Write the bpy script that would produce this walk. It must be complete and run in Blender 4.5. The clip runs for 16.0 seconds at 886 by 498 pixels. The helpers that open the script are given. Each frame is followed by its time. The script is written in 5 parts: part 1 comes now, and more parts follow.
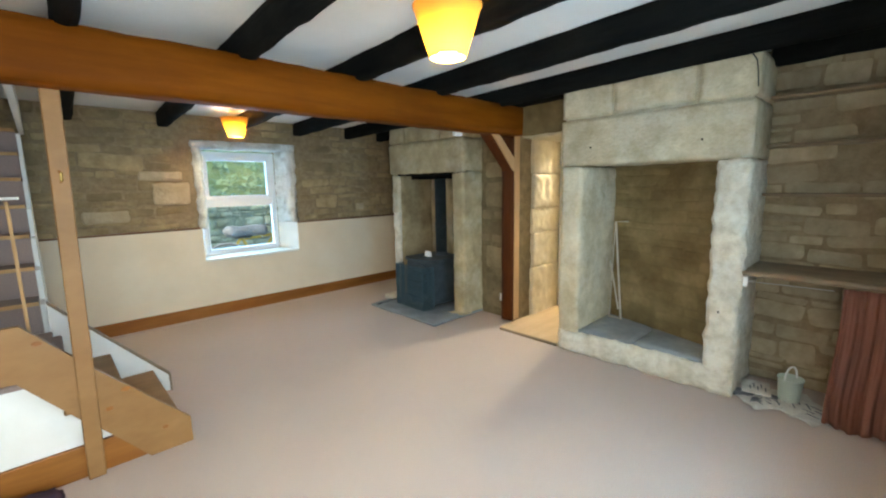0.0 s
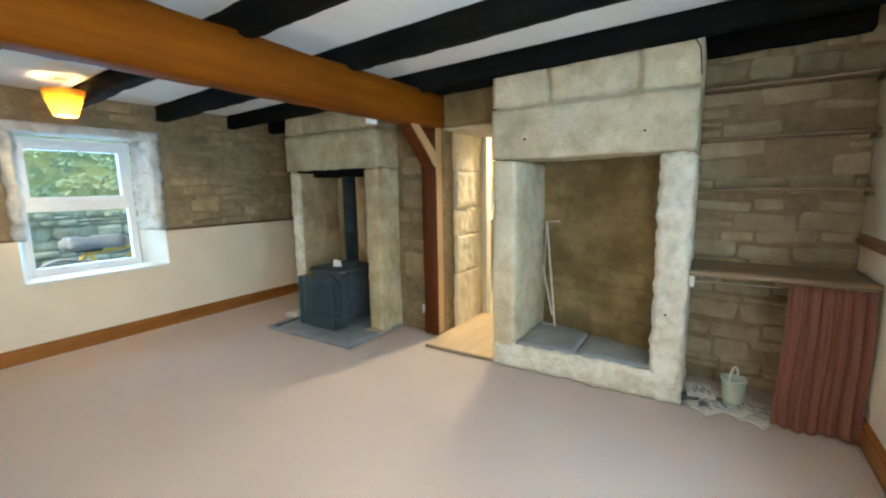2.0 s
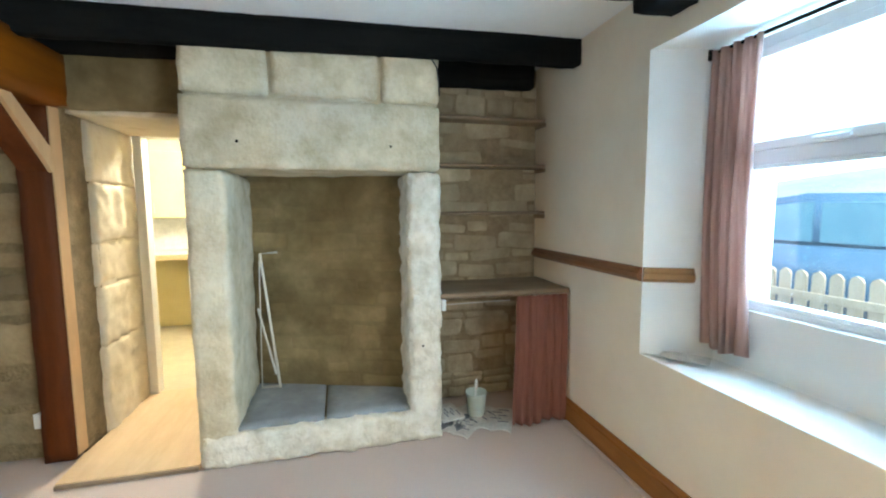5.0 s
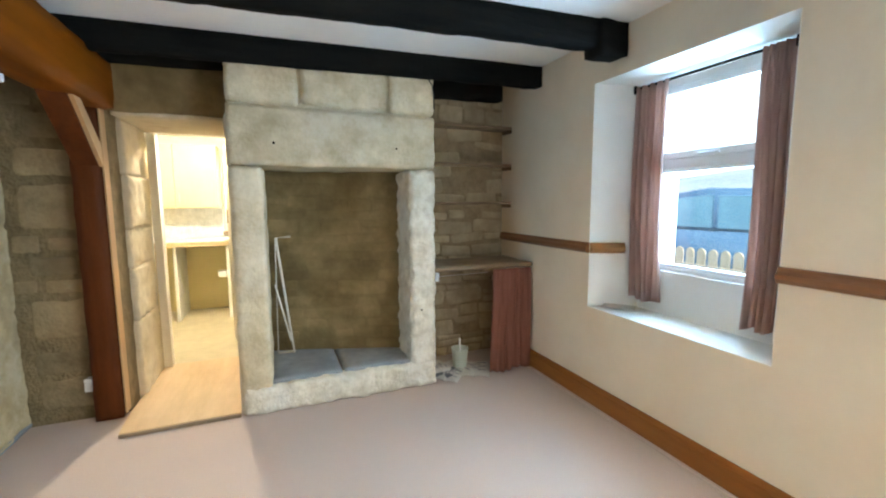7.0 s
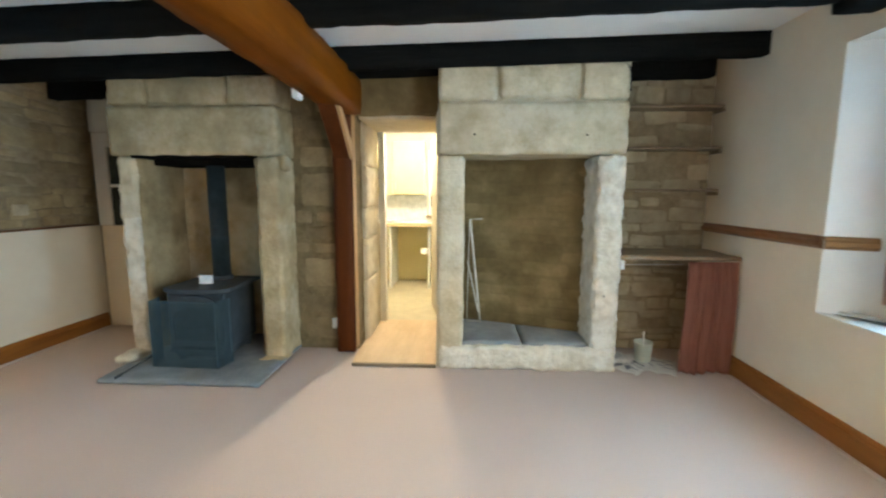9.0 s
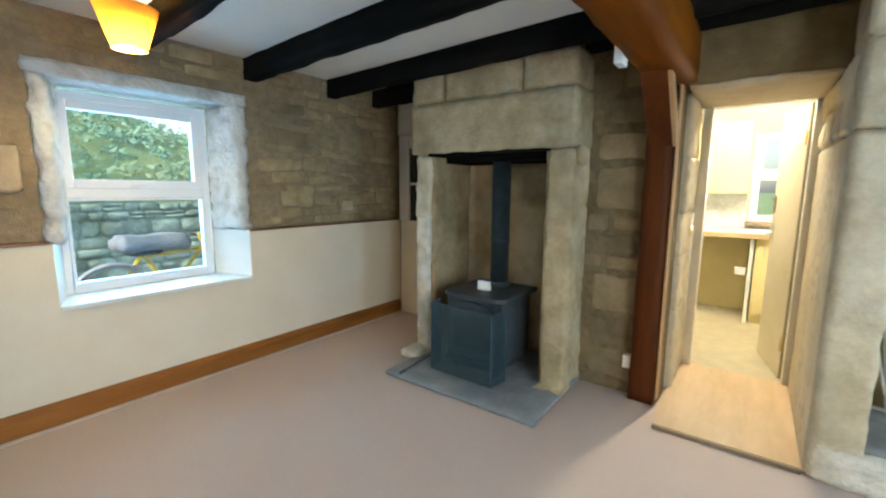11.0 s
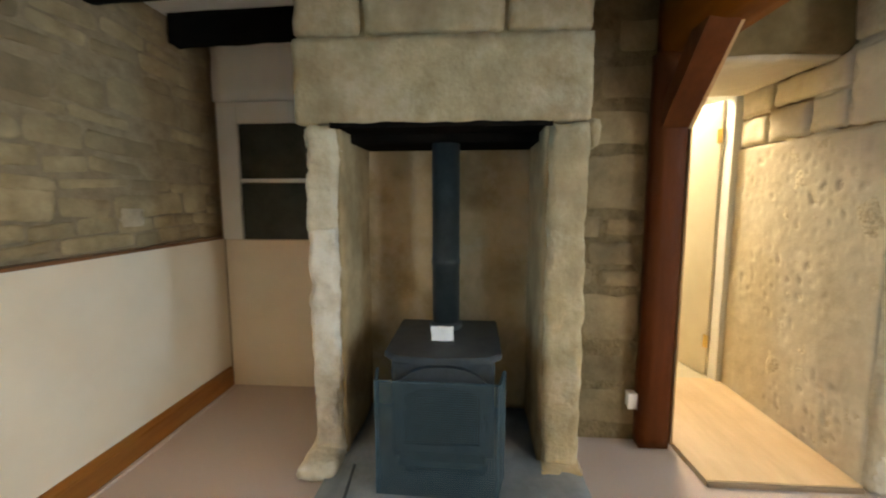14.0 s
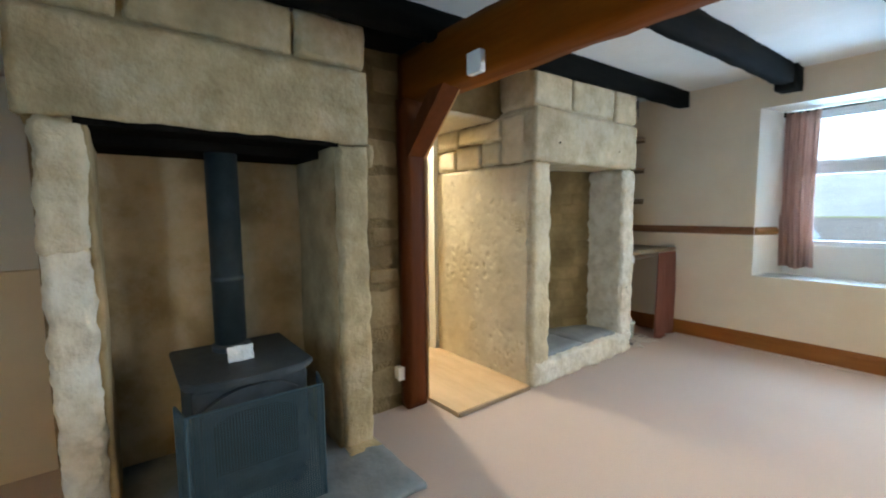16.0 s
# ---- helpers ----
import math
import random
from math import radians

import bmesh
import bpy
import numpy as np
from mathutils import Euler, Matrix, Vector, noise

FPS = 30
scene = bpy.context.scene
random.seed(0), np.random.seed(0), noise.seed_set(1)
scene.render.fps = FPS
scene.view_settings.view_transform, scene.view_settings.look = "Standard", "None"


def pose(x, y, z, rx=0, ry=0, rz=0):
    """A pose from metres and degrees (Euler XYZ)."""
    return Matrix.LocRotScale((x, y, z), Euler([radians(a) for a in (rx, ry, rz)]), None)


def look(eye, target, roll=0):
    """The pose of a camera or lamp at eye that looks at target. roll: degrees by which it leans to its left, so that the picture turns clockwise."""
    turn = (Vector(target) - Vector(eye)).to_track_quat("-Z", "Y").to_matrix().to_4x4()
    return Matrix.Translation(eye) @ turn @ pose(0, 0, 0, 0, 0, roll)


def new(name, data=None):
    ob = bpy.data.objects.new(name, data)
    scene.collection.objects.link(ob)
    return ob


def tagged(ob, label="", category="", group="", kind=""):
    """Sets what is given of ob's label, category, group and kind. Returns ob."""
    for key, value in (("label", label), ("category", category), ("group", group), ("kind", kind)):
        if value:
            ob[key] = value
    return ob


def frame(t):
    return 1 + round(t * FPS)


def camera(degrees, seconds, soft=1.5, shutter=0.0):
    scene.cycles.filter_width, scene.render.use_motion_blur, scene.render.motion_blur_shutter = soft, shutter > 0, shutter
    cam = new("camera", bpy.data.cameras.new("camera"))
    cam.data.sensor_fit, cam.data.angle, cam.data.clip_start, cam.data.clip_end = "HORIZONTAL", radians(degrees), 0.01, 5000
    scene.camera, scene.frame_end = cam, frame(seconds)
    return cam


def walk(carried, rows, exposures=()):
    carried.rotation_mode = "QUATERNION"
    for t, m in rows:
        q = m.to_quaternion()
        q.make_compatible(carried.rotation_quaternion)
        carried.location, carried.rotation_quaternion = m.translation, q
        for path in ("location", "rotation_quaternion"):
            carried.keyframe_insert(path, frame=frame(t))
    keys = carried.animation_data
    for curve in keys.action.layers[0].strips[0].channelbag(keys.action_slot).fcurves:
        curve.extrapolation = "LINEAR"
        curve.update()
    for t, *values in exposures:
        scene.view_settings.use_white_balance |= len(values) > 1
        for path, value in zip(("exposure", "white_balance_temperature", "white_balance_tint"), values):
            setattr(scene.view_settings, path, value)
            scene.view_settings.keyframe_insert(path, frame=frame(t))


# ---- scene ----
cam = camera(93.4, 16.0, soft=2.1, shutter=0.3)
PATH = [
    (0, (-0.081, -0.089, 1.455), (1.285, 1.34, 1.15), -1.1),
    (0.5, (-0.049, 0.047, 1.441), (1.364, 1.428, 1.129), -1.2),
    (1, (-0.012, 0.176, 1.417), (1.462, 1.492, 1.107), -1.2),
    (1.5, (0.095, 0.269, 1.403), (1.648, 1.491, 1.096), -1.2),
    (2, (0.224, 0.386, 1.393), (1.888, 1.457, 1.102), -1.0),
    (2.5, (0.336, 0.52, 1.403), (2.117, 1.384, 1.116), -1.0),
    (3, (0.419, 0.653, 1.398), (2.311, 1.244, 1.133), -0.9),
    (3.5, (0.553, 0.73, 1.392), (2.519, 1.0, 1.142), -0.8),
    (4, (0.695, 0.804, 1.383), (2.682, 0.764, 1.158), -0.4),
    (4.5, (0.789, 0.903, 1.37), (2.758, 0.608, 1.177), -0.3),
    (7, (0.289, 1.548, 1.356), (2.132, 0.805, 1.132), -0.3),
    (7.5, (0.135, 1.556, 1.332), (2.009, 0.9, 1.093), -0.1),
    (8, (0.028, 1.568, 1.324), (1.949, 1.073, 1.07), 0.3),
    (8.5, (0.0, 1.574, 1.311), (1.968, 1.329, 1.053), 0.4),
    (9, (0.091, 1.6, 1.304), (2.072, 1.698, 1.045), 0.2),
    (9.5, (0.254, 1.704, 1.323), (2.171, 2.202, 1.051), -0.0),
    (10, (0.393, 1.798, 1.328), (2.148, 2.714, 1.044), -0.2),
    (12.5, (1.008, 2.76, 1.288), (2.548, 4.003, 1.004), 0.6),
    (13, (1.109, 3.004, 1.269), (2.837, 3.974, 1.001), 0.8),
    (13.5, (1.189, 3.257, 1.272), (3.082, 3.847, 1.01), 0.3),
    (14, (1.334, 3.473, 1.251), (3.316, 3.619, 1.019), -0.1),
    (14.5, (1.448, 3.613, 1.278), (3.407, 3.285, 1.041), -0.4),
    (15, (1.455, 3.746, 1.271), (3.297, 2.996, 1.058), -0.6),
    (15.5, (1.337, 3.868, 1.234), (3.038, 2.832, 1.053), -0.4),
    (16, (1.238, 3.999, 1.25), (2.817, 2.784, 1.07), -0.6),
]
walk(cam, [(t, look(eye, target, roll)) for t, eye, target, roll in PATH], [(0.0, 0.33, 6450, 7), (2.5, 0.49, 6450, 7), (3.0, 0.62, 6350, 7), (4.0, 0.69, 6150, 7), (4.5, 0.7, 6000, 6), (7.0, 0.48, 6450, 11), (8.0, 0.5, 6200, 10), (9.5, 0.4, 6400, 8), (10.0, 0.38, 6200, 8), (12.5, 0.46, 6100, 6), (13.0, 0.66, 6650, 10), (14.0, 0.5, 7000, 13), (15.0, 0.36, 6650, 13), (15.5, 0.36, 6400, 11), (16.0, 0.33, 6350, 11)])

# ---- world and lights ----
world = bpy.data.worlds.new("world")
scene.world = world
world.use_nodes = True
wn = world.node_tree.nodes
sky = wn.new("ShaderNodeTexSky")
sky.sky_type = "NISHITA"
sky.sun_disc = False
sky.air_density, sky.dust_density, sky.ozone_density = 1.0, 2.0, 1.0
sky.sun_elevation = radians(30)
sky.sun_rotation = radians(266.6)
wn["Background"].inputs[1].default_value = 0.15
world.node_tree.links.new(sky.outputs[0], wn["Background"].inputs[0])


def lamp(name, kind, m, energy, color, **props):
    data = bpy.data.lights.new(name, kind)
    data.energy, data.color = energy, color
    if "size" in props:
        data.shape, data.size, data.size_y = "RECTANGLE", props["size"], props["size_y"]
    if "radius" in props:
        data.shadow_soft_size = props["radius"]
    if "angle" in props:
        data.angle = radians(props["angle"])
    if "spread" in props:
        data.spread = radians(props["spread"])
    ob = new(name, data)
    ob.matrix_world = m
    return ob


lamp("sun", "SUN", look((-10, -0.6, 6), (0, 0, 0)), 5.0, (1, 0.93, 0.80), angle=0.6)
lamp("front_window_daylight", "AREA", look((1.90, -1.02, 1.5), (1.88, 2.0, 1.1)), 62, (0.38, 0.68, 1.0), size=0.85, size_y=1.15, spread=160)
lamp("back_window_daylight", "AREA", look((1.72, 5.80, 1.3), (1.72, 3.0, 1.0)), 22, (0.27, 0.62, 1.0), size=0.9, size_y=1.2, spread=160)
# Fill lamp added in an assumed, unseen open entrance.
lamp("unseen_entrance_daylight", "AREA", look((-0.1, -0.42, 1.1), (1.0, 2.4, 0.6)), 58, (0.80, 0.92, 1.0), size=0.8, size_y=1.8)
lamp("kitchen_bulb", "POINT", pose(4.80, 2.12, 2.22), 138, (1.0, 0.89, 0.68), radius=0.09)
lamp("kitchen_window_daylight", "AREA", look((6.42, 1.75, 1.5), (4.5, 1.9, 0.7)), 9, (0.85, 0.93, 1.0), size=0.7, size_y=0.8)


# ---- materials ----
def mat(name, a, b, scale=6.0, rough=0.8, bump=0.2, bump_scale=60.0, stain=None, stain_scale=1.2, stain_amt=0.5, vary=0.0, metal=0.0, stretch=(1, 1, 1), emit=None, dist=0.01, spec=0.3, pale=None):
    m = bpy.data.materials.new(name)
    m.use_nodes = True
    nt = m.node_tree
    n, l = nt.nodes, nt.links
    bs = n["Principled BSDF"]
    mp = n.new("ShaderNodeMapping")
    mp.inputs["Scale"].default_value = stretch
    geo = n.new("ShaderNodeNewGeometry")
    l.new(geo.outputs["Position"], mp.inputs["Vector"])
    t1 = n.new("ShaderNodeTexNoise")
    t1.inputs["Scale"].default_value = scale
    t1.inputs["Detail"].default_value = 6
    t1.inputs["Roughness"].default_value = 0.65
    l.new(mp.outputs[0], t1.inputs["Vector"])
    r1 = n.new("ShaderNodeValToRGB")
    r1.color_ramp.elements[0].position, r1.color_ramp.elements[1].position = 0.32, 0.68
    r1.color_ramp.elements[0].color, r1.color_ramp.elements[1].color = (*a, 1), (*b, 1)
    l.new(t1.outputs["Fac"], r1.inputs["Fac"])
    col = r1.outputs["Color"]
    if stain:
        t2 = n.new("ShaderNodeTexNoise")
        t2.inputs["Scale"].default_value = stain_scale
        t2.inputs["Detail"].default_value = 4
        l.new(geo.outputs["Position"], t2.inputs["Vector"])
        r2 = n.new("ShaderNodeValToRGB")
        r2.color_ramp.elements[0].position, r2.color_ramp.elements[1].position = 0.45, 0.7
        r2.color_ramp.elements[0].color = (0, 0, 0, 1)
        r2.color_ramp.elements[1].color = (stain_amt, stain_amt, stain_amt, 1)
        l.new(t2.outputs["Fac"], r2.inputs["Fac"])
        mx = n.new("ShaderNodeMixRGB")
        mx.inputs["Color2"].default_value = (*stain, 1)
        l.new(r2.outputs["Color"], mx.inputs["Fac"])
        l.new(col, mx.inputs["Color1"])
        col = mx.outputs["Color"]
    if pale:
        t4 = n.new("ShaderNodeTexNoise")
        t4.inputs["Scale"].default_value = pale[1]
        t4.inputs["Detail"].default_value = 7
        t4.inputs["Roughness"].default_value = 0.7
        sh = n.new("ShaderNodeVectorMath")
        sh.inputs[1].default_value = (13.1, 4.7, 8.3)
        l.new(geo.outputs["Position"], sh.inputs[0])
        l.new(sh.outputs[0], t4.inputs["Vector"])
        r4 = n.new("ShaderNodeValToRGB")
        r4.color_ramp.elements[0].position, r4.color_ramp.elements[1].position = 0.5, 0.62
        r4.color_ramp.elements[0].color = (0, 0, 0, 1)
        r4.color_ramp.elements[1].color = (pale[2], pale[2], pale[2], 1)
        l.new(t4.outputs["Fac"], r4.inputs["Fac"])
        mp2 = n.new("ShaderNodeMixRGB")
        mp2.inputs["Color2"].default_value = (*pale[0], 1)
        l.new(r4.outputs["Color"], mp2.inputs["Fac"])
        l.new(col, mp2.inputs["Color1"])
        col = mp2.outputs["Color"]
    if vary:
        oi = n.new("ShaderNodeObjectInfo")
        hs = n.new("ShaderNodeHueSaturation")
        mr = n.new("ShaderNodeMapRange")
        mr.inputs["To Min"].default_value, mr.inputs["To Max"].default_value = 1 - vary, 1 + vary
        l.new(oi.outputs["Random"], mr.inputs["Value"])
        l.new(mr.outputs[0], hs.inputs["Value"])
        l.new(col, hs.inputs["Color"])
        col = hs.outputs["Color"]
    l.new(col, bs.inputs["Base Color"])
    bs.inputs["Roughness"].default_value = rough
    bs.inputs["Metallic"].default_value = metal
    bs.inputs["Specular IOR Level"].default_value = spec
    if bump:
        t3 = n.new("ShaderNodeTexNoise")
        t3.inputs["Scale"].default_value = bump_scale
        t3.inputs["Detail"].default_value = 5
        l.new(mp.outputs[0], t3.inputs["Vector"])
        bp = n.new("ShaderNodeBump")
        bp.inputs["Strength"].default_value = bump
        bp.inputs["Distance"].default_value = dist
        l.new(t3.outputs["Fac"], bp.inputs["Height"])
        l.new(bp.outputs[0], bs.inputs["Normal"])
    if emit:
        bs.inputs["Emission Color"].default_value = (*emit[0], 1)
        bs.inputs["Emission Strength"].default_value = emit[1]
    return m


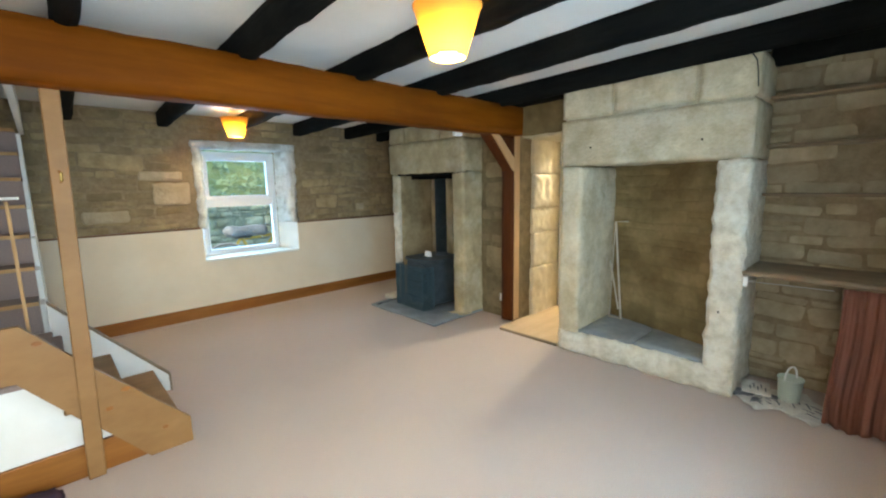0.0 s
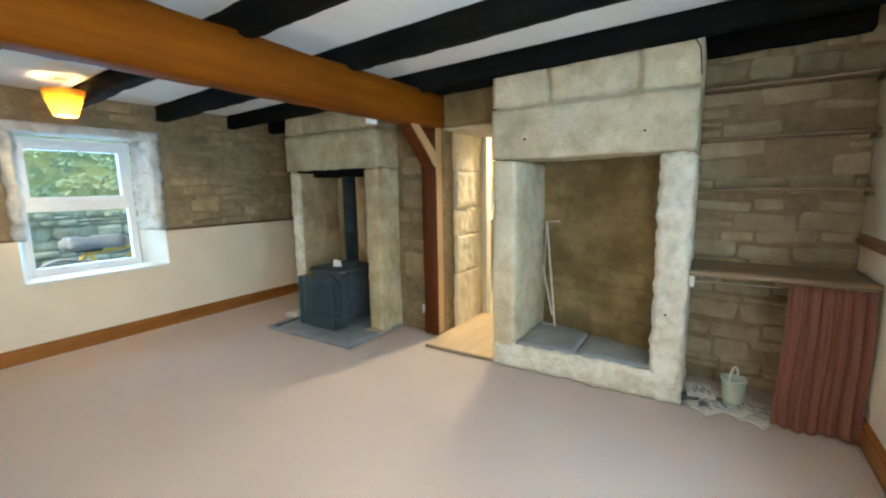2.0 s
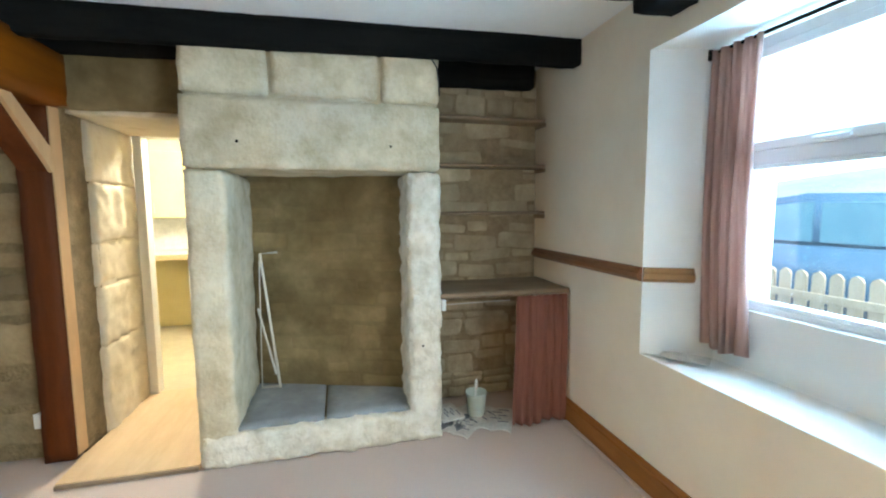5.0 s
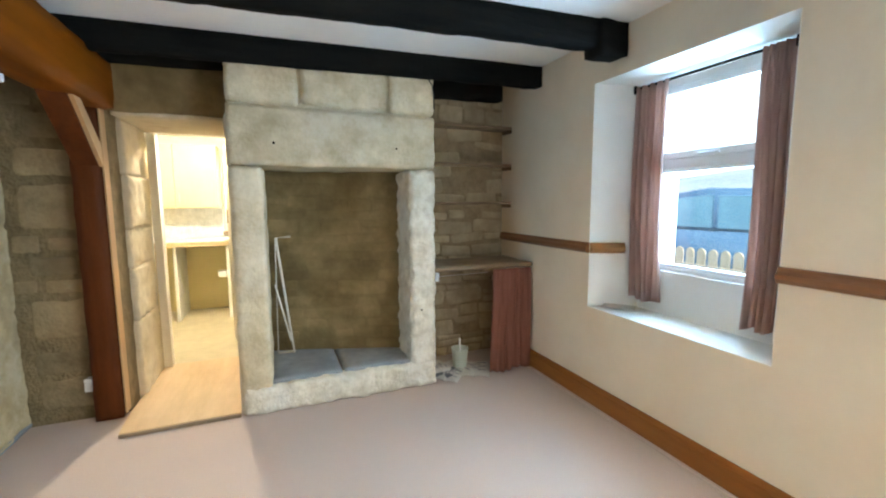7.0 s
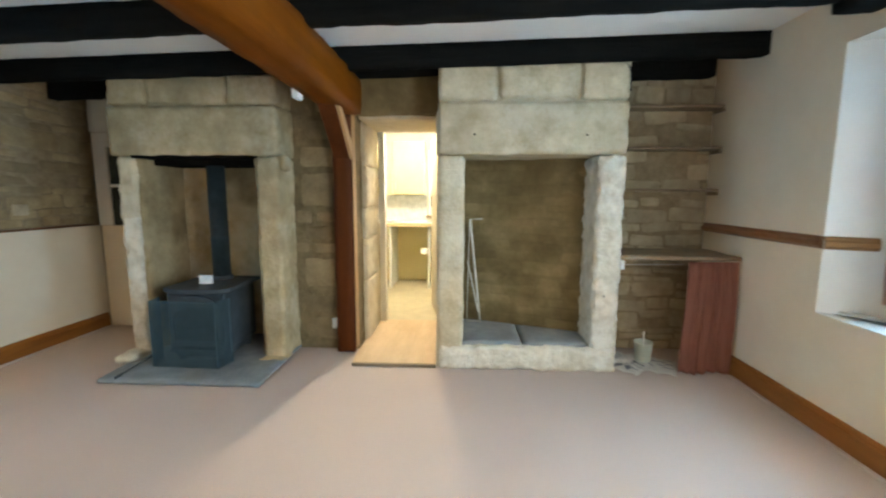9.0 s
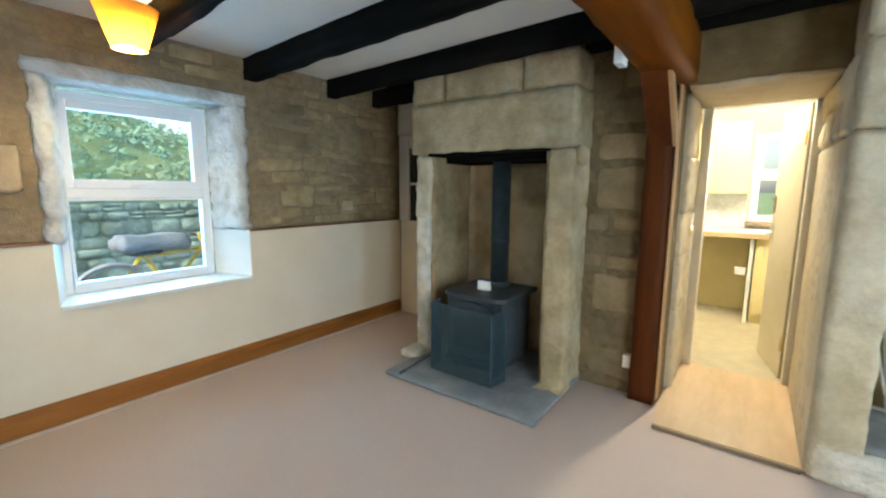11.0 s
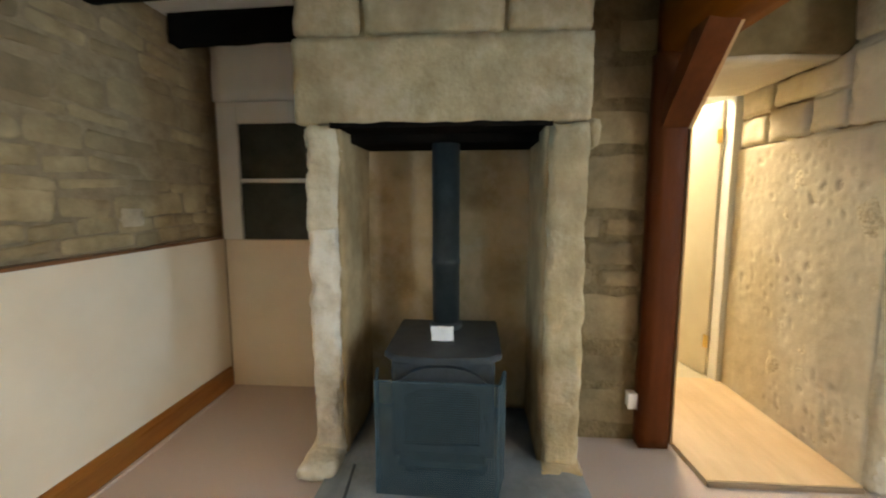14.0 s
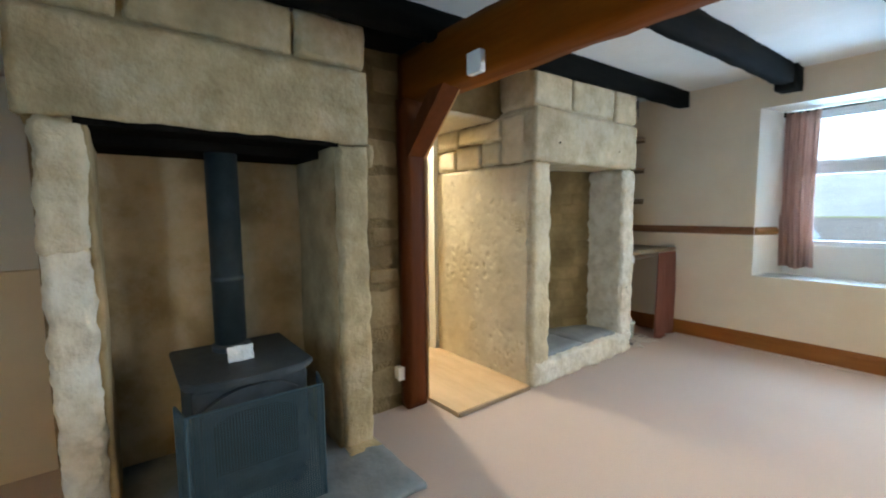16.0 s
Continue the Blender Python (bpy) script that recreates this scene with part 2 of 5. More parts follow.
M = {
    "carpet": mat("carpet", (0.50, 0.405, 0.35), (0.62, 0.515, 0.455), 180, 0.95, 0.5, 350, (0.46, 0.38, 0.335), 1.1, 0.35, dist=0.004, spec=0.1),
    "plaster": mat("cream_plaster", (0.77, 0.665, 0.51), (0.83, 0.735, 0.585), 3, 0.75, 0.12, 25, (0.71, 0.59, 0.43), 0.9, 0.3),
    "white_wall": mat("white_plaster", (0.78, 0.77, 0.73), (0.84, 0.83, 0.79), 3, 0.7, 0.12, 25, (0.7, 0.68, 0.62), 1.0, 0.3),
    "ceiling": mat("ceiling_paint", (0.76, 0.76, 0.73), (0.83, 0.83, 0.80), 2, 0.8, 0.15, 30, (0.66, 0.64, 0.58), 0.8, 0.4),
    "white_paint": mat("white_gloss_paint", (0.78, 0.77, 0.72), (0.84, 0.83, 0.79), 5, 0.4, 0.05, 40),
    "cream_paint": mat("cream_gloss_paint", (0.60, 0.53, 0.39), (0.66, 0.59, 0.45), 5, 0.45, 0.05, 40),
    "upvc": mat("white_window_plastic", (0.82, 0.83, 0.84), (0.86, 0.87, 0.88), 4, 0.3, 0.0),
    "dressed": mat("dressed_limewashed_sandstone", (0.47, 0.39, 0.245), (0.72, 0.63, 0.45), 7.5, 0.92, 0.6, 45, (0.34, 0.275, 0.175), 3.0, 0.5, 0.08, dist=0.014, spec=0.15, pale=((0.70, 0.65, 0.52), 2.6, 0.5)),
    # Browner copy of dressed; the stove breast's shade is partly in its colour.
    "dressed_brown": mat("shaded_brown_dressed_sandstone", (0.37, 0.29, 0.155), (0.58, 0.475, 0.295), 7.5, 0.92, 0.6, 45, (0.27, 0.21, 0.125), 3.0, 0.6, 0.08, dist=0.014, spec=0.15, pale=((0.60, 0.53, 0.385), 2.6, 0.45)),
    "rubble": mat("brown_rubble_sandstone", (0.26, 0.19, 0.098), (0.43, 0.33, 0.185), 9, 0.92, 0.4, 55, (0.20, 0.15, 0.09), 3.0, 0.6, 0.22, dist=0.018),
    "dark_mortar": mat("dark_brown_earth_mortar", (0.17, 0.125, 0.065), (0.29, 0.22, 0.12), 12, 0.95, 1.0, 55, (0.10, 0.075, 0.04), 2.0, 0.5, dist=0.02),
    "alcove_stone": mat("grey_buff_rubble_stone", (0.33, 0.26, 0.16), (0.49, 0.40, 0.265), 9, 0.92, 0.4, 55, (0.26, 0.205, 0.125), 3.0, 0.5, 0.15, dist=0.018),
    "mortar": mat("brown_lime_mortar", (0.24, 0.18, 0.103), (0.375, 0.29, 0.178), 14, 0.95, 0.5, 75, (0.17, 0.13, 0.08), 2.0, 0.5, dist=0.02),
    "reveal_stone": mat("whitewashed_reveal_stone", (0.60, 0.60, 0.57), (0.77, 0.77, 0.74), 8, 0.9, 0.9, 36, (0.30, 0.275, 0.22), 9.0, 0.55, dist=0.02),
    "jamb": mat("cream_rough_jamb_stone", (0.52, 0.44, 0.30), (0.74, 0.66, 0.49), 6, 0.92, 0.16, 26, (0.32, 0.245, 0.145), 6.0, 0.4, 0.08, dist=0.014, spec=0.15, pale=((0.74, 0.67, 0.52), 3.0, 0.55)),
    "limewash": mat("flaking_limewashed_stone", (0.60, 0.54, 0.415), (0.80, 0.75, 0.635), 11, 0.92, 0.7, 36, (0.34, 0.275, 0.175), 13.0, 0.35, dist=0.02, spec=0.15, pale=((0.80, 0.77, 0.69), 5.0, 0.55)),
    "pale_rubble": mat("pale_buff_rubble_stone", (0.40, 0.32, 0.21), (0.56, 0.47, 0.325), 9, 0.92, 0.7, 40, (0.36, 0.28, 0.17), 4.0, 0.5, 0.08, dist=0.015),
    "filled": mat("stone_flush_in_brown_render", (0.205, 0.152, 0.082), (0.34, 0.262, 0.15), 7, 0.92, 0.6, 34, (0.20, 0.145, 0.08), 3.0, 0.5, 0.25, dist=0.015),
    "soot": mat("sooty_render", (0.15, 0.11, 0.048), (0.31, 0.235, 0.118), 3.5, 0.95, 0.4, 40, (0.115, 0.082, 0.032), 2.4, 0.7, 0.12, dist=0.015),
    "recess": mat("smoke_stained_recess_render", (0.52, 0.395, 0.215), (0.72, 0.585, 0.37), 3.6, 0.95, 0.4, 24, (0.21, 0.145, 0.06), 3.0, 0.75, dist=0.015, pale=((0.64, 0.57, 0.43), 2.4, 0.5)),
    "cheek": mat("smoke_browned_stone", (0.29, 0.21, 0.11), (0.49, 0.375, 0.215), 5, 0.95, 0.5, 34, (0.15, 0.105, 0.05), 3.5, 0.6, dist=0.015, spec=0.1),
    "black_flue": mat("soot_and_void_black", (0.004, 0.004, 0.0035), (0.012, 0.010, 0.008), 8, 1.0, 0.4, 40, spec=0.02),
    "slate": mat("grey_slate", (0.19, 0.21, 0.22), (0.30, 0.325, 0.335), 6, 0.7, 0.5, 30, (0.15, 0.165, 0.17), 2.0, 0.5),
    "hearth_slate": mat("pale_blue_grey_slate", (0.24, 0.26, 0.27), (0.38, 0.40, 0.41), 5, 0.65, 0.3, 30, (0.20, 0.215, 0.22), 2.0, 0.5),
    "joist": mat("black_stained_oak", (0.003, 0.0035, 0.0035), (0.010, 0.010, 0.009), 10, 0.9, 0.6, 40, (0.02, 0.018, 0.014), 3, 0.3, 0.1, stretch=(1, 0.15, 1), spec=0.06),
    "beam": mat("orange_varnished_pine_beam", (0.12, 0.032, 0.0015), (0.20, 0.058, 0.003), 9, 0.6, 0.3, 30, (0.10, 0.026, 0.004), 2.0, 0.5, stretch=(0.12, 1, 1), spec=0.06),
    "post": mat("red_brown_varnished_post", (0.065, 0.015, 0.0035), (0.125, 0.033, 0.007), 9, 0.55, 0.3, 30, (0.10, 0.03, 0.008), 2.0, 0.5, stretch=(1, 1, 0.12), spec=0.1),
    "pale_wood": mat("pale_edge_timber", (0.42, 0.24, 0.10), (0.55, 0.34, 0.16), 8, 0.7, 0.3, 40, (0.36, 0.22, 0.11), 6, 0.5, stretch=(1, 1, 0.15)),
    "skirting": mat("brown_varnished_skirting", (0.21, 0.074, 0.013), (0.33, 0.13, 0.026), 9, 0.4, 0.2, 30, stretch=(0.15, 1, 1)),
    "dado": mat("dark_varnished_dado", (0.15, 0.065, 0.03), (0.25, 0.12, 0.055), 9, 0.4, 0.2, 30, stretch=(0.15, 1, 1)),
    "pine": mat("light_pine", (0.235, 0.12, 0.04), (0.33, 0.175, 0.065), 7, 0.5, 0.15, 30, (0.27, 0.135, 0.05), 3, 0.35, stretch=(0.3, 1, 0.6)),
    "laminate": mat("oak_laminate_board", (0.54, 0.385, 0.22), (0.68, 0.51, 0.32), 8, 0.45, 0.1, 40, (0.45, 0.28, 0.12), 1.5, 0.4, stretch=(0.2, 1, 1)),
    "kitchen_floor": mat("cream_vinyl_floor", (0.43, 0.37, 0.24), (0.52, 0.455, 0.31), 8, 0.4, 0.1, 40, (0.58, 0.50, 0.32), 2, 0.3),
    "kitchen_wall": mat("pale_kitchen_paint", (0.52, 0.48, 0.36), (0.59, 0.55, 0.43), 3, 0.7, 0.1, 25),
    "cabinet": mat("yellow_cream_cabinet", (0.74, 0.62, 0.30), (0.79, 0.67, 0.35), 3, 0.4, 0.03, 30),
    "worktop": mat("light_wood_worktop", (0.46, 0.33, 0.17), (0.60, 0.45, 0.26), 9, 0.45, 0.1, 30, stretch=(1, 0.2, 1)),
    "tiles": mat("grey_white_tiles", (0.58, 0.58, 0.56), (0.80, 0.80, 0.78), 14, 0.3, 0.1, 40),
    "iron": mat("dark_cast_iron", (0.05, 0.064, 0.072), (0.09, 0.107, 0.12), 10, 0.55, 0.3, 90, (0.03, 0.028, 0.025), 3, 0.4, metal=0.3),
    "pipe": mat("matt_black_flue_pipe", (0.026, 0.040, 0.045), (0.052, 0.070, 0.078), 8, 0.5, 0.1, 60, metal=0.3),
    "mesh": mat("blue_grey_wire_mesh", (0.045, 0.085, 0.103), (0.075, 0.12, 0.142), 10, 0.5, 0.0, metal=0.4),
    "card": mat("white_card", (0.78, 0.78, 0.76), (0.84, 0.84, 0.82), 20, 0.6, 0.0),
    "shelf": mat("worn_brown_shelf", (0.20, 0.14, 0.085), (0.31, 0.23, 0.15), 8, 0.6, 0.3, 30, (0.15, 0.10, 0.06), 3, 0.5, stretch=(1, 0.2, 1)),
    "tub": mat("pale_green_plastic", (0.50, 0.56, 0.48), (0.58, 0.63, 0.55), 10, 0.45, 0.0),
    "paper": mat("printed_paper", (0.52, 0.49, 0.44), (0.72, 0.69, 0.63), 25, 0.7, 0.0),
    "paper_dark": mat("dark_printed_paper", (0.08, 0.09, 0.11), (0.28, 0.28, 0.29), 25, 0.6, 0.0),
    "metal": mat("brushed_pale_metal", (0.50, 0.47, 0.40), (0.62, 0.59, 0.52), 20, 0.4, 0.0, metal=0.6),
    "brass": mat("polished_brass", (0.60, 0.40, 0.12), (0.70, 0.50, 0.2), 20, 0.25, 0.0, metal=1.0),
    "stair_carpet": mat("mauve_stair_carpet", (0.25, 0.185, 0.165), (0.35, 0.265, 0.235), 150, 0.95, 0.4, 300),
    "dark_glass_board": mat("dark_pane_board", (0.03, 0.032, 0.026), (0.055, 0.056, 0.045), 6, 0.2, 0.0),
    "wire": mat("black_cable", (0.02, 0.02, 0.02), (0.03, 0.03, 0.03), 20, 0.5, 0.0),
    "cloth_dark": mat("navy_cloth", (0.02, 0.02, 0.04), (0.07, 0.03, 0.04), 20, 0.9, 0.2, 90),
    "grass": mat("hill_grass", (0.10, 0.17, 0.05), (0.22, 0.28, 0.10), 3, 0.95, 0.5, 8, (0.20, 0.19, 0.07), 0.5, 0.6),
    # Leaf and field-stone colours are lightened towards blue-green to carry outdoor haze.
    "leaf": mat("hazed_hedge_leaves", (0.15, 0.27, 0.16), (0.27, 0.41, 0.26), 2, 0.8, 0.0, 20, (0.22, 0.22, 0.07), 0.8, 0.6),
    "field_stone": mat("grey_green_field_stone", (0.28, 0.37, 0.29), (0.46, 0.55, 0.45), 8, 0.95, 0.8, 20, (0.12, 0.16, 0.08), 3, 0.6, 0.3, dist=0.03),
    "tarmac": mat("grey_tarmac", (0.10, 0.10, 0.10), (0.15, 0.15, 0.148), 12, 0.9, 0.4, 40),
    "yellow": mat("yellow_frame_paint", (0.62, 0.45, 0.03), (0.70, 0.52, 0.05), 12, 0.35, 0.0),
    "cover": mat("grey_vinyl_cover", (0.16, 0.18, 0.20), (0.26, 0.28, 0.30), 6, 0.6, 0.3, 14),
    "rubber": mat("black_rubber", (0.02, 0.02, 0.02), (0.035, 0.035, 0.035), 20, 0.8, 0.1),
    "grey_tyre": mat("weathered_grey_tyre", (0.30, 0.32, 0.33), (0.42, 0.44, 0.45), 20, 0.7, 0.1),
    "car": mat("blue_car_paint", (0.07, 0.17, 0.30), (0.09, 0.20, 0.34), 4, 0.2, 0.0),
    "car_glass": mat("tinted_car_glass", (0.14, 0.33, 0.45), (0.18, 0.38, 0.50), 3, 0.08, 0.0),
    "fence": mat("pale_timber_fence", (0.52, 0.44, 0.30), (0.64, 0.55, 0.40), 8, 0.8, 0.3, 30, stretch=(1, 1, 0.2)),
    # Distance haze is put into the hill's pale blue-grey colour.
    "hill": mat("hazed_far_hill", (0.24, 0.30, 0.33), (0.34, 0.40, 0.42), 0.05, 0.95, 0.0, 5),
    "sky_sheet": mat("glowing_white_sky", (0.8, 0.85, 0.9), (0.9, 0.92, 0.95), 0.01, 1.0, 0.0, emit=((0.68, 0.86, 1.0), 1.25)),
    "pendant_bulb": mat("lit_pendant_bulb", (1, 1, 1), (1, 1, 1), 2, 0.5, 0.0, emit=((1.0, 0.74, 0.37), 480.0)),
    "bulb": mat("lit_bulb", (1, 1, 1), (1, 1, 1), 2, 0.5, 0.0, emit=((1.0, 0.86, 0.5), 16.0)),
}


def shade_material():
    m = bpy.data.materials.new("yellow_fabric_lampshade")
    m.use_nodes = True
    n, l = m.node_tree.nodes, m.node_tree.links
    out = n["Material Output"]
    bs = n["Principled BSDF"]
    bs.inputs["Base Color"].default_value = (0.66, 0.33, 0.05, 1)
    bs.inputs["Roughness"].default_value = 0.8
    tr = n.new("ShaderNodeBsdfTranslucent")
    tr.inputs["Color"].default_value = (0.62, 0.27, 0.022, 1)
    mx = n.new("ShaderNodeMixShader")
    mx.inputs[0].default_value = 0.22
    l.new(bs.outputs[0], mx.inputs[1])
    l.new(tr.outputs[0], mx.inputs[2])
    l.new(mx.outputs[0], out.inputs["Surface"])
    return m


def glass_material():
    m = bpy.data.materials.new("window_glass")
    m.use_nodes = True
    n, l = m.node_tree.nodes, m.node_tree.links
    tr = n.new("ShaderNodeBsdfTransparent")
    gl = n.new("ShaderNodeBsdfGlossy")
    gl.inputs["Roughness"].default_value = 0.02
    mx = n.new("ShaderNodeMixShader")
    mx.inputs[0].default_value = 0.05
    l.new(tr.outputs[0], mx.inputs[1])
    l.new(gl.outputs[0], mx.inputs[2])
    # A thin translucent veil imitates hazy daylight on the panes.
    veil = n.new("ShaderNodeBsdfTranslucent")
    veil.inputs["Color"].default_value = (0.85, 0.9, 0.92, 1)
    veil_mix = n.new("ShaderNodeMixShader")
    veil_mix.inputs[0].default_value = 0.004
    l.new(mx.outputs[0], veil_mix.inputs[1])
    l.new(veil.outputs[0], veil_mix.inputs[2])
    l.new(veil_mix.outputs[0], n["Material Output"].inputs["Surface"])
    return m


def cloth_material(name, a, b):
    """A pleated cloth that lets some of the light behind it through."""
    m = mat(name, a, b, 30, 0.9, 0.3, 200, tuple(0.8 * c for c in a), 4, 0.4, stretch=(1, 1, 0.15))
    n, l = m.node_tree.nodes, m.node_tree.links
    tr = n.new("ShaderNodeBsdfTranslucent")
    tr.inputs["Color"].default_value = (*b, 1)
    mx = n.new("ShaderNodeMixShader")
    mx.inputs[0].default_value = 0.45
    l.new(n["Principled BSDF"].outputs[0], mx.inputs[1])
    l.new(tr.outputs[0], mx.inputs[2])
    l.new(mx.outputs[0], n["Material Output"].inputs["Surface"])
    return m


M["curtain"] = cloth_material("dusty_pink_curtain_cloth", (0.42, 0.25, 0.215), (0.60, 0.42, 0.355))
M["alcove_cloth"] = cloth_material("terracotta_curtain_cloth", (0.33, 0.14, 0.10), (0.45, 0.21, 0.15))
M["shade"] = shade_material()
M["glass"] = glass_material()


# ---- mesh helpers ----
def finish(name, bm, material, parent=None, label="", smooth=False):
    me = bpy.data.meshes.new(name)
    bmesh.ops.recalc_face_normals(bm, faces=bm.faces)
    if smooth:
        for f in bm.faces:
            f.smooth = True
    bm.to_mesh(me)
    bm.free()
    me.materials.append(M[material])
    ob = new(name, me)
    if parent:
        ob.parent = parent
    if label:
        ob["label"] = label
    return ob


def part(name, bm, material, parent, label="", smooth=False):
    return finish(name, bm, material, parent, label, smooth)


def thing(name, label, category, group="", kind="", at=(0, 0, 0)):
    ob = new(name)
    ob.location = at
    ob.empty_display_size = 0.1
    return tagged(ob, label, category, group, kind)


def structure(ob, label, category):
    return tagged(ob, label, category, "", "structure")


def box(x0, x1, y0, y1, z0, z1, bevel=0.0, bm=None):
    own = bmesh.new()
    v = [own.verts.new((x, y, z)) for x in (x0, x1) for y in (y0, y1) for z in (z0, z1)]
    for q in ((0, 1, 3, 2), (4, 6, 7, 5), (0, 4, 5, 1), (2, 3, 7, 6), (0, 2, 6, 4), (1, 5, 7, 3)):
        own.faces.new([v[i] for i in q])
    bmesh.ops.recalc_face_normals(own, faces=own.faces)
    if bevel:
        bmesh.ops.bevel(own, geom=own.edges[:], offset=bevel, segments=2, profile=0.5, affect="EDGES")
    if bm is None:
        return own
    me = bpy.data.meshes.new("tmp")
    own.to_mesh(me)
    bm.from_mesh(me)
    bpy.data.meshes.remove(me)
    own.free()
    return bm


def prism(outline, axis, a, b):
    """An outline of 2D points, pushed along an axis from a to b."""
    bm = bmesh.new()

    def at(p, d):
        q = [p[0], p[1]]
        q.insert("xyz".index(axis), d)
        return q

    lo = [bm.verts.new(at(p, a)) for p in outline]
    hi = [bm.verts.new(at(p, b)) for p in outline]
    bm.faces.new(lo)
    bm.faces.new(hi[::-1])
    n = len(outline)
    for i in range(n):
        bm.faces.new((lo[i], lo[(i + 1) % n], hi[(i + 1) % n], hi[i]))
    return bm


def tube(points, r, n=8, bm=None, closed=False):
    """A round bar along points."""
    bm = bm or bmesh.new()
    pts = [Vector(p) for p in points]
    rings = []
    for i, p in enumerate(pts):
        a = pts[i - 1] if (i > 0 or closed) else p
        b = pts[(i + 1) % len(pts)] if (i < len(pts) - 1 or closed) else p
        d = (b - a).normalized()
        u = d.orthogonal().normalized() if not rings else (up - d * up.dot(d)).normalized()
        up = u
        w = d.cross(u)
        rings.append([bm.verts.new(p + r * (math.cos(2 * math.pi * k / n) * u + math.sin(2 * math.pi * k / n) * w)) for k in range(n)])
    m = len(rings)
    for i in range(m if closed else m - 1):
        for k in range(n):
            bm.faces.new((rings[i][k], rings[i][(k + 1) % n], rings[(i + 1) % m][(k + 1) % n], rings[(i + 1) % m][k]))
    if not closed:
        bm.faces.new(rings[0][::-1])
        bm.faces.new(rings[-1])
    return bm


def lathe(profile, at, n=28, cap=True):
    """A turned body from (radius, height) pairs."""
    bm = bmesh.new()
    rings = [[bm.verts.new((at[0] + r * math.cos(2 * math.pi * k / n), at[1] + r * math.sin(2 * math.pi * k / n), at[2] + z)) for k in range(n)] for r, z in profile]
    for i in range(len(rings) - 1):
        for k in range(n):
            bm.faces.new((rings[i][k], rings[i][(k + 1) % n], rings[i + 1][(k + 1) % n], rings[i + 1][k]))
    if cap:
        bm.faces.new(rings[0][::-1])
        bm.faces.new(rings[-1])
    return bm


def rough_block(x0, x1, y0, y1, z0, z1, step=0.05, amp=0.008, edge=0.02, freq=6.0, seed=0, pit=0.0):
    """A hewn block: a finely divided box with worn edges, an uneven face and, with pit, scattered hollows."""
    lo, hi = Vector((x0, y0, z0)), Vector((x1, y1, z1))
    size = hi - lo
    cnt = [max(2, int(round(s / step))) for s in size]
    bm = bmesh.new()
    made = {}

    def vert(i, j, k):
        key = (i, j, k)
        if key not in made:
            p = Vector((lo.x + size.x * i / cnt[0], lo.y + size.y * j / cnt[1], lo.z + size.z * k / cnt[2]))
            faces = [(0, i, cnt[0]), (1, j, cnt[1]), (2, k, cnt[2])]
            sides = [(ax, -1 if n == 0 else 1) for ax, n, m in faces if n in (0, m)]
            s = Vector((seed * 7.3, seed * 3.1, seed * 1.7))
            n1 = noise.noise(p * freq + s)
            n2 = noise.noise(p * freq * 3.2 + s * 2)
            off = amp * (n1 + 0.45 * n2)
            if pit:
                cluster = max(0.0, noise.noise(p * 2.3 + s * 5) + 0.25)
                off -= pit * cluster * max(0.0, noise.noise(Vector((p.x * 38, p.y * 38, p.z * 25)) + s * 4) - 0.27) * 2.2
            for ax, sg in sides:
                p[ax] += sg * off
                if len(sides) > 1:
                    p[ax] -= sg * edge * (0.45 + 0.6 * abs(noise.noise(p * freq * 1.6 + s * 3)))
            made[key] = bm.verts.new(p)
        return made[key]

    for ax in range(3):
        a, b = [c for c in range(3) if c != ax]
        for end in (0, cnt[ax]):
            for i in range(cnt[a]):
                for j in range(cnt[b]):
                    idx = []
                    for di, dj in ((0, 0), (1, 0), (1, 1), (0, 1)):
                        q = [0, 0, 0]
                        q[ax], q[a], q[b] = end, i + di, j + dj
                        idx.append(vert(*q))
                    bm.faces.new(idx)
    return bm


def holed_wall(axis, inner, outer, span, hole_in, hole_out):
    """A wall slab across an axis with one opening that narrows from its inner to its outer face. Rectangles are (a0, a1, z0, z1)."""
    bm = bmesh.new()

    def ring(rect, d):
        a0, a1, z0, z1 = rect
        pts = ((a0, z0), (a1, z0), (a1, z1), (a0, z1))
        return [bm.verts.new((p, d, z) if axis == "y" else (d, p, z)) for p, z in pts]

    rings = [ring(span, inner), ring(hole_in, inner), ring(hole_out, outer), ring(span, outer)]
    for r, q in zip(rings, rings[1:] + rings[:1]):
        for k in range(4):
            bm.faces.new((r[k], r[(k + 1) % 4], q[(k + 1) % 4], q[k]))
    return bm


